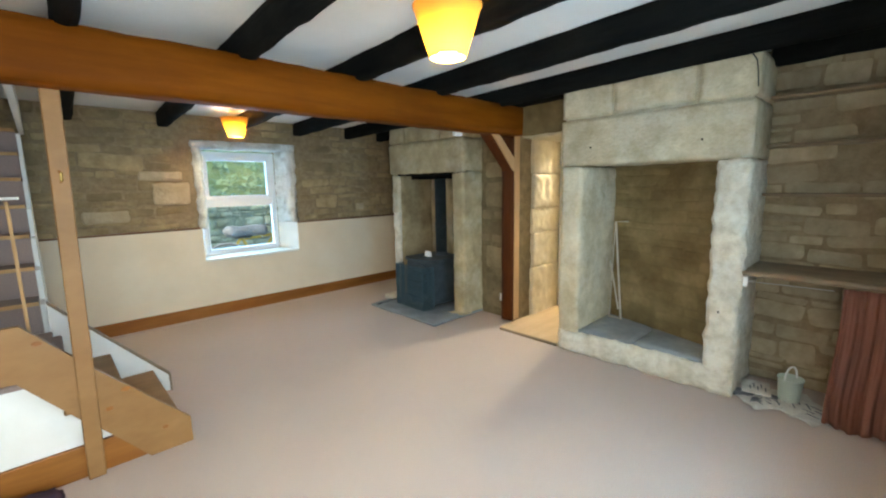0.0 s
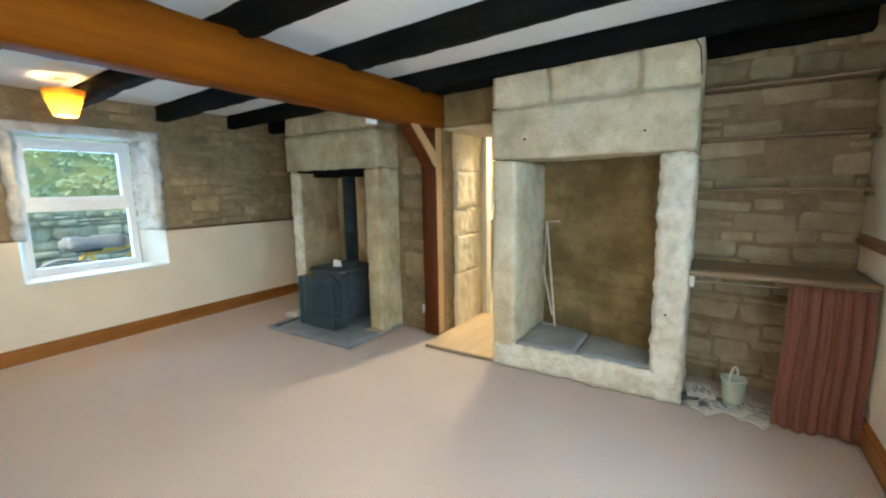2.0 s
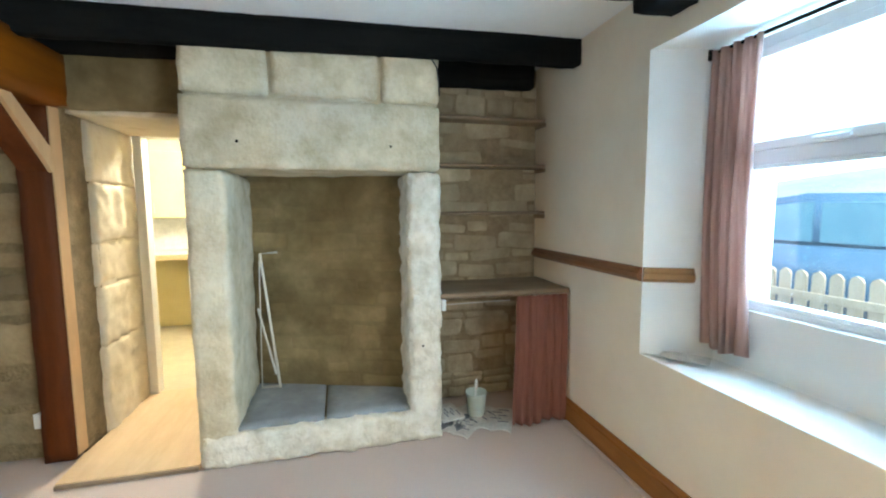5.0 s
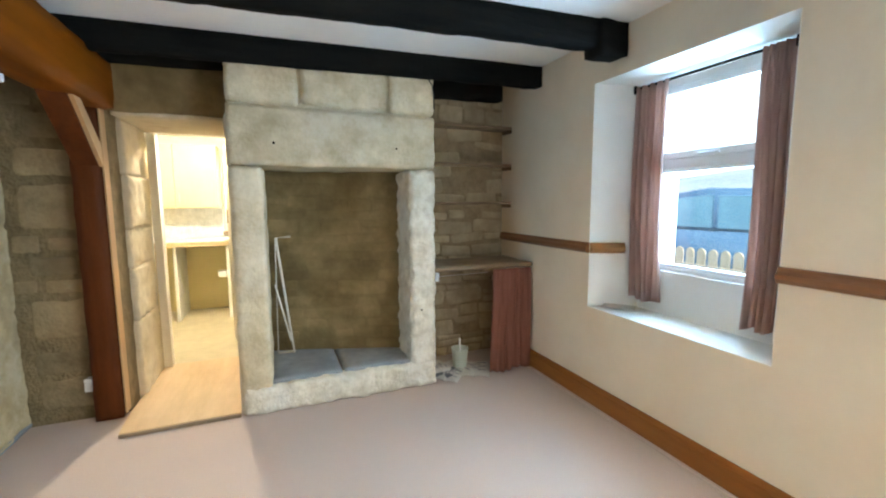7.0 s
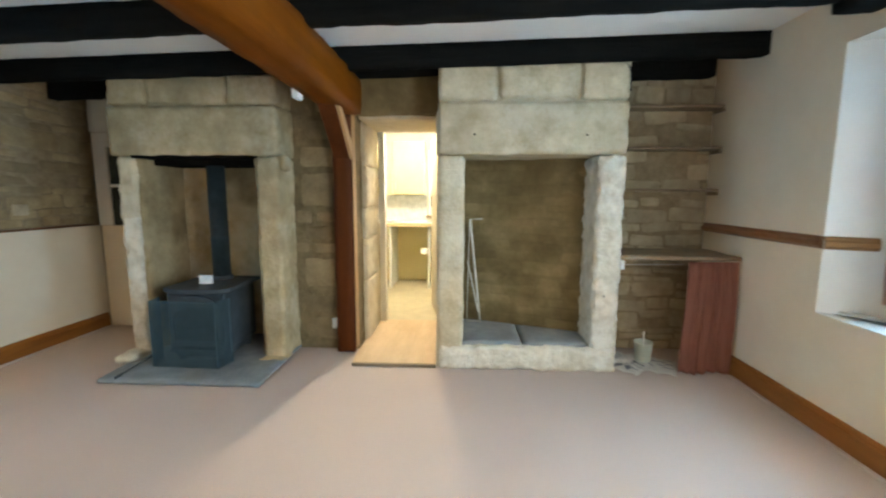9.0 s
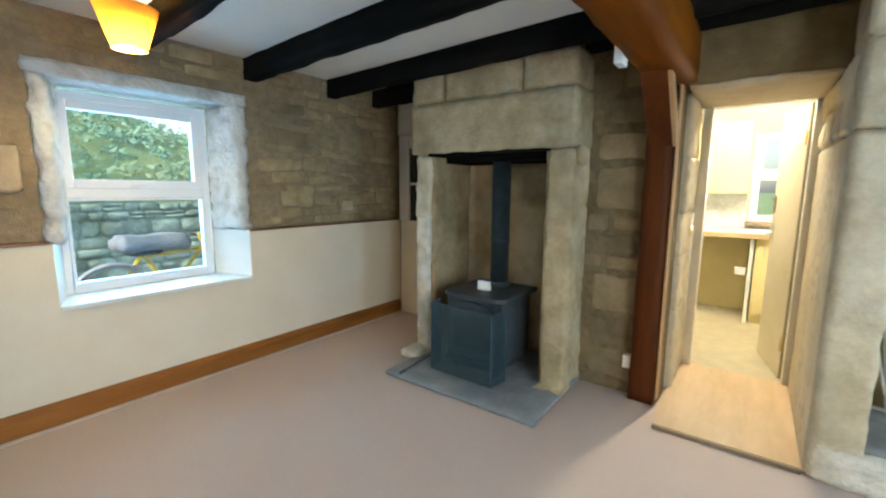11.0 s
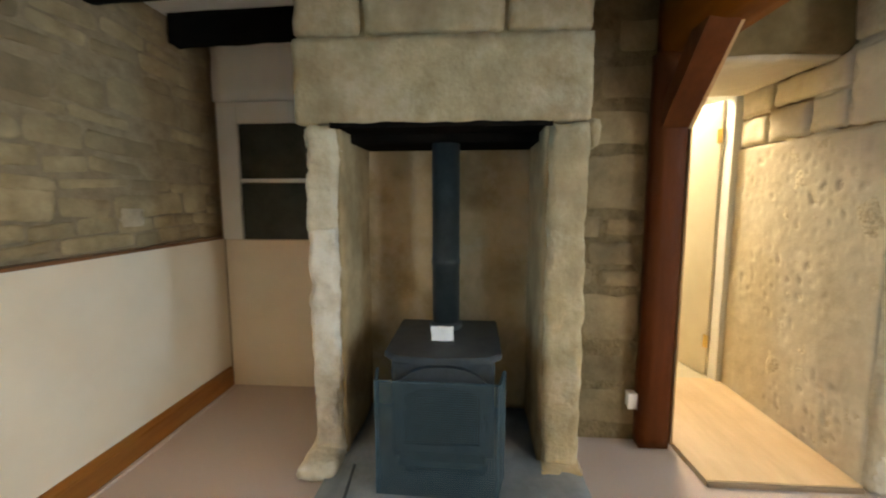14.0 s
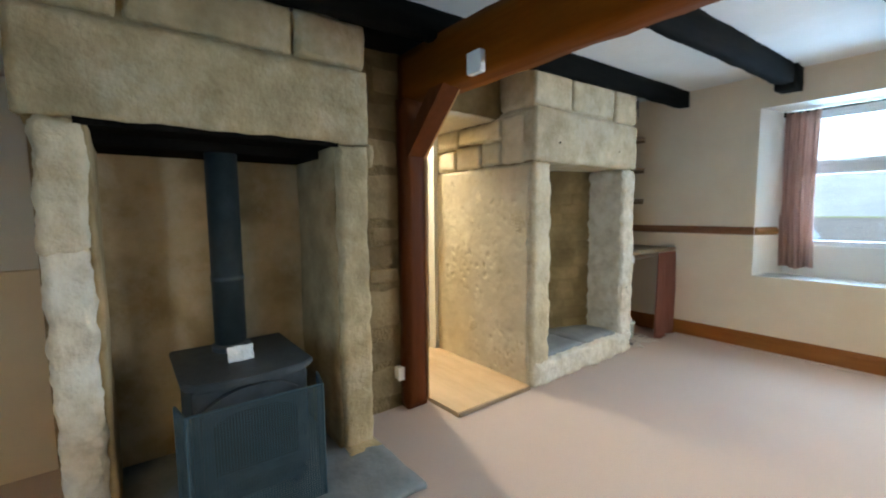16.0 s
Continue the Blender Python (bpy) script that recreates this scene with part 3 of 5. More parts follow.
# A small pool of unit stones, set proud of the mortar they sit in.
def stone_pool(material, count=14, seed=3, rounded=False):
    rnd = random.Random(seed)
    pool = []
    for c in range(count):
        vs, fs = [], []
        outline = []
        for sx, sy in ((1, 1), (-1, 1), (-1, -1), (1, -1)):
            cx, cy = (rnd.uniform(0.16, 0.30), rnd.uniform(0.18, 0.34)) if rounded else (rnd.uniform(0.03, 0.11), rnd.uniform(0.08, 0.30))
            ex, ey = 0.5 * rnd.uniform(0.93, 1.0), 0.5 * rnd.uniform(0.88, 1.0)
            corner = [(sx * ex, sy * (ey - cy)), (sx * (ex - 0.3 * cx), sy * (ey - 0.3 * cy)), (sx * (ex - cx), sy * ey), (sx * 0.12, sy * 0.5 * rnd.uniform(0.86, 1.0))]
            outline += corner if sx * sy > 0 else corner[::-1]
        n = len(outline)
        vs += [(x, y, -0.5) for x, y in outline]
        vs += [(x * 0.985, y * 0.985, rnd.uniform(0.05, 0.22)) for x, y in outline]
        vs += [(x * 0.90, y * 0.86, rnd.uniform(0.30, 0.52)) for x, y in outline]
        vs.append((rnd.uniform(-0.1, 0.1), rnd.uniform(-0.1, 0.1), rnd.uniform(0.42, 0.55)))
        for r in range(2):
            for k in range(n):
                fs.append((r * n + k, r * n + (k + 1) % n, (r + 1) * n + (k + 1) % n, (r + 1) * n + k))
        for k in range(n):
            fs.append((2 * n + k, 2 * n + (k + 1) % n, 3 * n))
        me = bpy.data.meshes.new("stone")
        me.from_pydata(vs, [], fs)
        me.update()
        for p in me.polygons:
            p.use_smooth = True
        me.materials.append(M[material])
        pool.append(me)
    return pool


def lay_stones(parent, pool, origin, along, up, out, length, height, row=(0.06, 0.13), run=(0.12, 0.38), depth=0.03, gap=0.014, seed=1, skip=None, name="stone", ragged=0.0):
    """Random coursed rubble on a face: stones in rough courses, each an object of its own under parent."""
    rnd = random.Random(seed)
    along, up, out = Vector(along).normalized(), Vector(up).normalized(), Vector(out).normalized()
    turn = Matrix((along, up, out)).transposed().to_4x4()
    z = 0.0
    while z < height - 0.03:
        h = min(rnd.uniform(*row), height - z)
        if height - z - h < 0.035:
            h = height - z
        s = -rnd.uniform(0, 0.1)
        while s < length - 0.02:
            w = rnd.uniform(*run) * (0.7 + 3.0 * h)
            a, b = max(s, 0), min(s + w, length)
            s += w
            if b - a < 0.05:
                continue
            c = Vector(origin) + along * (a + b) / 2 + up * (z + h / 2)
            if skip and skip(c, (b - a) / 2, h / 2):
                continue
            if h > 0.1 and rnd.random() < 0.3 and b - a < 0.26:
                pieces = [(c - up * h * 0.24, h * 0.5), (c + up * h * 0.26, h * 0.46)]
            else:
                pieces = [(c, h)]
            for pc, ph in pieces:
                if ragged and rnd.random() < 0.10:
                    continue
                ob = new(name, rnd.choice(pool))
                pc = pc + up * ragged * rnd.uniform(-0.14, 0.14) * ph
                ph *= 1 - ragged * rnd.uniform(-0.08, 0.30)
                ob.parent = parent
                d = depth * rnd.uniform(0.6, 1.25)
                ob.matrix_world = Matrix.Translation(pc) @ turn @ pose(0, 0, 0, 0, 0, rnd.uniform(-3, 3) * (1 + 0.7 * ragged)) @ Matrix.Diagonal((max(b - a - gap, 0.03), max(ph - gap, 0.025), d, 1))
        z += h


# ---- structure ----
X_LEFT, X_BACK, Y_FRONT, Y_REAR = -1.25, 3.45, -0.37, 5.13
CEIL_A, CEIL_B = 2.36, 2.25  # the ceiling falls a little towards the rear wall


def ceil_z(y):
    return CEIL_A + (CEIL_B - CEIL_A) * (y - Y_FRONT) / (Y_REAR - Y_FRONT)


floor_ob = structure(finish("floor", box(-1.3, 4.2, -1.0, 5.2, -0.12, 0.0), "carpet"), "plain pinkish-beige fitted carpet", "floor")

bm = bmesh.new()
for y in (-1.0, 5.3):
    for x in (-1.35, 4.3):
        bm.verts.new((x, y, ceil_z(y)))
        bm.verts.new((x, y, ceil_z(y) + 0.15))
bm.verts.ensure_lookup_table()
bmesh.ops.convex_hull(bm, input=bm.verts[:])
structure(finish("ceiling", bm, "ceiling"), "white painted plaster ceiling between dark joists", "ceiling")

# front wall: assumed unseen entrance at its far end, deep splayed window in the middle
wall_front = structure(
    finish("wall_front", holed_wall("y", Y_FRONT, -0.95, (0.35, 4.3, -0.1, 2.5), (1.345, 2.465, 0.656, 2.09), (1.46, 2.30, 0.60, 2.09)), "plaster"),
    "cream plastered wall with a deep splayed window", "wall")
part("entrance_lintel", box(-1.35, 0.35, -0.95, Y_FRONT, 2.05, 2.5), "plaster", wall_front)
part("entrance_pier", box(-1.35, -0.55, -0.95, Y_FRONT, -0.1, 2.05), "plaster", wall_front)

# the recess of the front window is lined in white
bm = bmesh.new()
inner = [(1.345, 0.66), (2.465, 0.66), (2.465, 2.09), (1.345, 2.09)]
deep = [(1.50, 0.66), (2.32, 0.66), (2.32, 2.07), (1.50, 2.07)]
va = [bm.verts.new((x, Y_FRONT + 0.001, z)) for x, z in inner]
vb = [bm.verts.new((x, -0.655, z)) for x, z in deep]
for k in range(4):
    bm.faces.new((va[k], va[(k + 1) % 4], vb[(k + 1) % 4], vb[k]))
reveal_front = part("reveal", bm, "white_wall", wall_front, "white painted splayed window recess")
sol = reveal_front.modifiers.new("thick", "SOLIDIFY")
sol.thickness, sol.offset = 0.012, 1
part("window_breast", box(1.47, 2.35, -0.70, -0.655, 0.62, 0.925), "white_wall", wall_front)

# rear wall: boarded plaster below, bare rubble above
wall_rear = structure(
    finish("wall_rear", holed_wall("y", Y_REAR + 0.02, 5.62, (-1.35, 4.3, -0.1, 2.45), (1.19, 2.29, 0.66, 1.92), (1.26, 2.20, 0.66, 1.92)), "mortar"),
    "bare brown rubble stone wall above a cream plaster dado", "wall")
part("dado_plaster", prism([(-1.3, 0), (3.95, 0), (3.95, 1.0), (2.29, 1.005), (2.29, 0.655), (1.19, 0.655), (1.19, 1.015), (-1.3, 1.02)], "y", 5.105, 5.16), "plaster", wall_rear, "cream plaster dado")

wall_left = structure(finish("wall_left", box(-1.35, -1.25, -1.0, 5.7, -0.1, 2.5), "plaster"), "plain cream plastered wall", "wall")

# the wall behind the two chimney breasts, with the kitchen doorway through it
wall_back = thing("wall_back", "rubble stone wall pierced by a kitchen doorway", "wall", kind="structure")
part("doorway_lintel", rough_block(3.42, 4.2, 1.74, 2.47, 1.915, 2.22, 0.05, 0.008, 0.015, seed=4), "soot", wall_back, "smoke-brown plastered lintel", True)
part("doorway_soffit", rough_block(3.46, 4.165, 1.80, 2.445, 1.893, 1.925, 0.04, 0.005, 0.006, 7, seed=14), "jamb", wall_back, "cream rendered soffit", True)
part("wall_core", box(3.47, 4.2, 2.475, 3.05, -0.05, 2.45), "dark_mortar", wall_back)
part("wall_core", box(3.62, 4.2, -0.4, 0.52, -0.05, 2.5), "mortar", wall_back)
part("wall_core", box(3.76, 4.2, 0.5, 1.62, -0.05, 2.5), "mortar", wall_back)
part("wall_core", box(3.80, 4.2, 2.9, 4.3, -0.05, 2.45), "mortar", wall_back)
part("wall_core", box(4.0, 4.2, 4.2, 5.2, -0.05, 2.45), "mortar", wall_back)

# ---- chimney breast with the open hearth ----
breast = thing("chimney_breast", "pale dressed-stone chimney breast with an open raised hearth", "chimney breast", kind="structure")
BX = 3.10
part("stone", rough_block(BX, 3.7, 1.375, 1.785, 1.955, 2.215, 0.032, 0.007, 0.009, 9, seed=1), "dressed", breast, smooth=True)
part("stone", rough_block(BX + 0.004, 3.7, 0.815, 1.36, 1.965, 2.205, 0.032, 0.007, 0.009, 9, seed=2), "dressed", breast, smooth=True)
part("stone", rough_block(BX, 3.7, 0.475, 0.80, 1.955, 2.225, 0.032, 0.007, 0.009, 9, seed=3), "dressed", breast, smooth=True)
part("lintel", rough_block(BX - 0.01, 3.62, 0.475, 1.79, 1.585, 1.945, 0.032, 0.007, 0.009, 9, seed=5), "dressed", breast, "single large dressed stone lintel", True)
part("mortar_bed", box(BX + 0.03, 3.62, 0.50, 1.765, 1.60, 2.20), "dressed", breast)
part("jamb_stone", rough_block(BX, 3.78, 1.60, 1.792, 0.0, 1.58, 0.03, 0.011, 0.013, 10, seed=6), "dressed", breast, smooth=True)
part("jamb_stone", rough_block(BX - 0.005, 3.62, 0.475, 0.665, 0.0, 1.58, 0.018, 0.015, 0.018, 14, seed=7, pit=0.03), "limewash", breast, smooth=True)
part("hearth_kerb", rough_block(BX - 0.015, 3.20, 0.50, 1.77, 0.0, 0.185, 0.022, 0.015, 0.018, 14, seed=8), "limewash", breast, smooth=True)
part("hearth_base", box(3.15, 3.8, 0.6, 1.65, 0.0, 0.17), "mortar", breast)
part("hearth_slab", rough_block(3.125, 3.75, 1.155, 1.61, 0.165, 0.205, 0.06, 0.003, 0.006, seed=9), "hearth_slate", breast, "blue-grey slate hearth slab", True)
part("hearth_slab", rough_block(3.13, 3.66, 0.66, 1.147, 0.165, 0.203, 0.06, 0.003, 0.006, seed=10), "hearth_slate", breast, "blue-grey slate hearth slab", True)
hearth_back = part("hearth_back", prism([(3.74, 1.62), (3.40, 0.60), (3.40, 0.50), (3.90, 0.50), (3.90, 1.62)], "z", 0.15, 1.75), "soot", breast, "sooty rubble fireback set askew")
part("flue_soffit", box(3.16, 3.9, 0.55, 1.75, 1.60, 1.70), "soot", breast)

# black discs in place of the dark inside old fixing holes
for y, z in ((1.53, 1.72), (0.757, 1.715), (0.586, 0.58)):
    part("fixing_hole", lathe([(0.008, 0), (0.008, 0.012)], (0, 0, 0), 10), "black_flue", breast).matrix_world = pose(3.088, y, z, 0, 90, 0)

# right side of the doorway: the flank of the breast
flank = part("flank_render", rough_block(3.14, 4.2, 1.70, 1.798, 0.0, 1.565, 0.012, 0.0042, 0.006, 5.0, seed=11, pit=0.026), "jamb", breast, "rough cream-rendered flank", True)
part("flank_bed", box(3.13, 4.19, 1.70, 1.776, 1.56, 1.93), "mortar", breast)
for x0, x1, z0, z1, sd in ((3.40, 3.87, 1.765, 1.905, 1), (3.885, 4.16, 1.752, 1.912, 2), (3.19, 3.385, 1.582, 1.915, 3), (3.40, 3.605, 1.58, 1.75, 4), (3.62, 3.90, 1.575, 1.75, 5), (3.915, 4.16, 1.575, 1.737, 6)):
    part("stone", rough_block(x0, x1, 1.72, 1.806, z0, z1, 0.026, 0.010, 0.012, 12, seed=20 + sd), "jamb", breast, smooth=True)

# left side of the doorway: a stack of squared stones
part("jamb_core", box(3.70, 4.185, 2.452, 2.59, 0.0, 1.92), "jamb", wall_back)
z = 0.0
for i, h in enumerate((0.55, 0.37, 0.265, 0.36, 0.375)):
    part("jamb_stone", rough_block(3.665 + 0.012 * (i % 2), 4.19, 2.436 + 0.005 * ((i * 7) % 3), 2.60, z + 0.001, z + h - 0.001, 0.024, 0.014, 0.006, 13, seed=30 + i), "jamb", wall_back, smooth=True)
    z += h

# ---- chimney breast with the stove ----
stove_breast = thing("chimney_breast", "weathered dressed-stone chimney breast framing a wood stove", "chimney breast", kind="structure")
SX = 3.17
for y0, y1, sd in ((2.985, 3.335, 1), (3.35, 3.95, 2), (3.965, 4.255, 3)):
    part("stone", rough_block(SX, 3.7, y0, y1, 1.955, 2.165, 0.032, 0.007, 0.009, 9, seed=40 + sd), "dressed_brown", stove_breast, smooth=True)
part("lintel", rough_block(SX - 0.01, 3.6, 2.98, 4.265, 1.585, 1.945, 0.032, 0.007, 0.009, 9, seed=45), "dressed_brown", stove_breast, "single large dressed stone lintel", True)
part("mortar_bed", box(SX + 0.03, 3.6, 3.01, 4.23, 1.60, 2.15), "dressed_brown", stove_breast)
part("jamb_stone", rough_block(SX, 3.78, 4.09, 4.225, 0.0, 1.13, 0.016, 0.016, 0.016, 12, seed=46, pit=0.05), "limewash", stove_breast, smooth=True)
part("jamb_stone", rough_block(SX - 0.002, 3.78, 4.082, 4.225, 1.115, 1.582, 0.018, 0.014, 0.016, 9, seed=56, pit=0.04), "dressed", stove_breast, smooth=True)
part("jamb_stone", rough_block(SX, 3.78, 2.985, 3.155, 0.0, 1.58, 0.018, 0.010, 0.014, 10, seed=47, pit=0.03), "dressed_brown", stove_breast, smooth=True)
part("plinth_stone", rough_block(3.00, 3.30, 4.08, 4.26, 0.0, 0.075, 0.03, 0.010, 0.02, 12, seed=48), "limewash", stove_breast, smooth=True)
part("plinth_stone", rough_block(3.09, 3.30, 2.97, 3.17, 0.0, 0.045, 0.04, 0.008, 0.02, 8, seed=49), "dressed_brown", stove_breast, smooth=True)
part("recess_back", rough_block(3.70, 3.82, 3.1, 4.15, 0.0, 1.75, 0.08, 0.012, 0.01, 3, seed=50), "recess", stove_breast, "smoke-stained rendered recess", True)
# Black plate and top block stand in for the unlit flue and its soot.
part("flue_dark_plate", box(3.36, 3.70, 3.17, 4.08, 1.525, 1.60), "black_flue", stove_breast, "black plate added for the dark of the open flue")
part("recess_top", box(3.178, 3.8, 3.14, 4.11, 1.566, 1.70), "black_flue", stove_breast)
part("recess_cheek", rough_block(3.195, 3.72, 3.14, 3.172, 0.03, 1.59, 0.06, 0.006, 0.008, 4, seed=52), "cheek", stove_breast, "smoke-stained cheek", True)
part("recess_cheek", rough_block(3.195, 3.72, 4.066, 4.10, 0.03, 1.59, 0.06, 0.006, 0.008, 4, seed=53), "cheek", stove_breast, "smoke-stained cheek", True)
part("corbel_stone", rough_block(3.19, 3.32, 2.93, 3.0, 1.47, 1.60, 0.03, 0.008, 0.02, 8, seed=51), "dressed_brown", stove_breast, smooth=True)
part("flank", rough_block(3.21, 3.72, 3.014, 3.06, 0.0, 2.15, 0.04, 0.010, 0.012, 7, seed=54), "filled", stove_breast, "brown rendered flank", True)
part("flank", box(3.21, 4.0, 4.16, 4.215, 0.0, 2.15), "soot", stove_breast)

# ---- kitchen shell ----
kitchen_floor = structure(finish("kitchen_floor", box(4.2, 6.6, 0.2, 3.6, -0.1, 0.015), "kitchen_floor"), "cream vinyl kitchen floor", "floor")
wall_kitchen = structure(finish("wall_kitchen", holed_wall("x", 6.35, 6.5, (0.2, 3.6, -0.1, 2.5), (1.34, 2.13, 1.0, 1.95), (1.34, 2.13, 1.0, 1.95)), "kitchen_wall"), "pale painted kitchen wall with a window", "wall")
for y in (0.1, 3.5):
    structure(finish("wall_kitchen_side", box(4.2, 6.5, y, y + 0.1, -0.1, 2.5), "kitchen_wall"), "plain pale kitchen wall", "wall")
structure(finish("wall_kitchen_inner", box(4.2, 4.26, -0.4, 1.70, -0.05, 2.5), "kitchen_wall"), "plain pale kitchen wall", "wall")
structure(finish("wall_kitchen_inner_far", box(4.2, 4.26, 2.457, 5.2, -0.05, 2.5), "kitchen_wall"), "plain pale kitchen wall", "wall")
structure(finish("wall_kitchen_over", box(4.2, 4.26, 1.70, 2.456, 1.955, 2.5), "kitchen_wall"), "plain pale kitchen wall", "wall")
structure(finish("kitchen_ceiling", box(4.2, 6.6, 0.1, 3.6, 2.35, 2.45), "ceiling"), "white kitchen ceiling", "ceiling")

threshold = structure(finish("threshold", prism([(3.12, 1.80), (3.12, 2.445), (3.40, 2.46), (3.66, 2.445), (4.22, 2.43), (4.22, 1.80)], "z", 0.0, 0.028), "laminate"), "pale wood-effect floor board in the doorway", "floor")
part("edge_strip", box(3.105, 3.122, 1.80, 2.445, 0.0, 0.022, 0.004), "shelf", threshold)

# door lining and open door leaf
door_1 = thing("door_1", "cream painted door standing open into the kitchen", "door", kind="structure")
part("frame", box(4.17, 4.27, 2.374, 2.432, 0.015, 1.95, 0.004), "white_paint", door_1)
part("frame", box(4.17, 4.27, 1.785, 1.835, 0.015, 1.95, 0.004), "white_paint", door_1)
part("frame", box(4.17, 4.27, 1.836, 2.373, 1.895, 1.95, 0.004), "white_paint", door_1)
leaf = part("leaf", box(0, 0.56, -0.04, 0.0, 0.02, 1.89, 0.003), "cream_paint", door_1)
leaf.matrix_world = pose(4.275, 1.85, 0.005, 0, 0, 12)
for z in (0.22, 1.62):
    part("hinge", box(-0.012, 0.03, 0.0, 0.006, z, z + 0.09), "brass", leaf)
handle = tube([(0.50, 0.0, 1.0), (0.50, 0.045, 1.0), (0.42, 0.05, 1.0)], 0.009)
box(0.48, 0.52, 0.0, 0.006, 0.93, 1.07, 0.002, handle)
part("door_handle", handle, "metal", leaf)
part("coat_plate", box(0.50, 0.54, 0.0, 0.008, 1.16, 1.29, 0.002), "shelf", leaf, "small dark plate")


# ---- timbers ----
def joist(x_front, x_rear, w=0.10, drop=0.15, y0=Y_FRONT - 0.02, y1=Y_REAR + 0.05, seed=1, label="black-stained hewn ceiling joist"):
    bm = rough_block(0, w, y0, y1, -drop, 0.01, 0.06, 0.006, 0.012, 4, seed)
    for v in bm.verts:
        k = (v.co.y - Y_FRONT) / (Y_REAR - Y_FRONT)
        v.co.x += x_front + (x_rear - x_front) * k
        v.co.z += ceil_z(v.co.y)
    ob = finish("ceiling_joist", bm, "joist", smooth=True)
    return tagged(ob, label, "joist", "ceiling joists")


joist(3.03, 3.07, seed=2)
joist(2.20, 2.33, 0.12, seed=3)
joist(1.45, 1.60, seed=4)
joist(0.70, 0.88, seed=5)
joist(-0.05, 0.13, seed=6)
joist(-0.80, -0.62, seed=7)
joist(3.50, 3.50, 0.1, 0.16, Y_FRONT + 0.06, 0.5, seed=8, label="short black-stained joist in the shelf alcove")
joist(3.33, 3.40, 0.1, 0.12, 1.79, 3.0, seed=9, label="black-stained joist against the doorway wall")
joist(3.56, 3.58, 0.1, 0.16, 4.2, 5.13, seed=10, label="short black-stained joist in the rear alcove")
tagged(finish("joist_end_block", rough_block(2.185, 2.335, -0.36, -0.16, 2.165, 2.36, 0.05, 0.006, 0.015, seed=11), "joist", smooth=True), "black-stained packing block at a joist end", "joist")

bm = rough_block(-1.25, 3.47, 2.40, 2.625, 1.915, 2.185, 0.07, 0.005, 0.014, 3, seed=12)
main_beam = tagged(finish("main_beam", bm, "beam", smooth=True), "orange-varnished timber beam spanning the room", "beam")
bm = rough_block(3.375, 3.47, 2.485, 2.64, 0.0, 1.925, 0.06, 0.004, 0.010, 3, seed=13)
post_ob = tagged(finish("timber_post", bm, "post", smooth=True), "red-brown varnished timber post under the beam", "post")
brace = prism([(3.37, 1.58), (3.37, 1.70), (3.13, 1.94), (3.00, 1.94)], "y", 2.495, 2.615)
part("brace", brace, "post", post_ob, "diagonal knee brace")
# Thin pale boards added; the daylight on this side is put into their colour.
part("lit_brace_face", prism([(3.381, 1.575), (3.381, 1.70), (3.13, 1.922), (3.04, 1.922)], "y", 2.474, 2.4945), "pale_wood", post_ob, "pale timber edge, its daylight put into the colour")
part("lit_side_board", box(3.382, 3.466, 2.472, 2.480, 0.03, 1.92, 0.001), "pale_wood", post_ob, "pale timber edge, its daylight put into the colour")
det = thing("smoke_alarm", "small white alarm box on the beam", "alarm")
part("body", box(2.69, 2.785, 2.62, 2.66, 1.888, 1.99, 0.008), "card", det)

# ---- skirting and dado rail ----
def moulding(name, label, x0, x1, y, z0, z1, side, material="skirting"):
    t = 0.022 * side
    prof = [(y, z0), (y + t, z0), (y + t, z1 - 0.035), (y + t * 0.7, z1 - 0.028), (y + t * 0.7, z1 - 0.014), (y + t * 0.3, z1), (y, z1)]
    return structure(finish(name, prism(prof, "x", x0, x1), material), label, "trim")


moulding("baseboard", "brown varnished skirting board with a moulded top", 0.36, 3.6, Y_FRONT, 0.0, 0.148, 1)
moulding("baseboard_rear", "brown varnished skirting board with a moulded top", -1.25, 3.93, 5.105, 0.0, 0.142, -1)
part("carpet_edge", box(-1.25, 3.93, 5.058, 5.0825, 0.0, 0.016, 0.006), "carpet", floor_ob)
part("carpet_edge", box(0.36, 3.08, -0.3475, -0.322, 0.0, 0.016, 0.006), "carpet", floor_ob)


def rail(name, x0, x1):
    prof = [(Y_FRONT, 1.015), (Y_FRONT + 0.012, 1.018), (Y_FRONT + 0.03, 1.035), (Y_FRONT + 0.03, 1.055), (Y_FRONT + 0.016, 1.068), (Y_FRONT + 0.012, 1.082), (Y_FRONT, 1.085)]
    return structure(finish(name, prism(prof, "x", x0, x1), "dado"), "dark varnished moulded dado rail", "trim")


rail("dado_rail", 2.465, 3.6)
rail("dado_rail_far", 0.36, 1.345)
ret = finish("dado_rail_return", prism([(0, 1.015), (-0.012, 1.018), (-0.03, 1.035), (-0.03, 1.055), (-0.016, 1.068), (-0.012, 1.082), (0, 1.085)], "y", -0.22, 0.0), "pine")
ret.matrix_world = pose(2.462, Y_FRONT, 0, 0, 0, -27)
structure(ret, "pale varnished dado rail returning into the window recess", "trim")


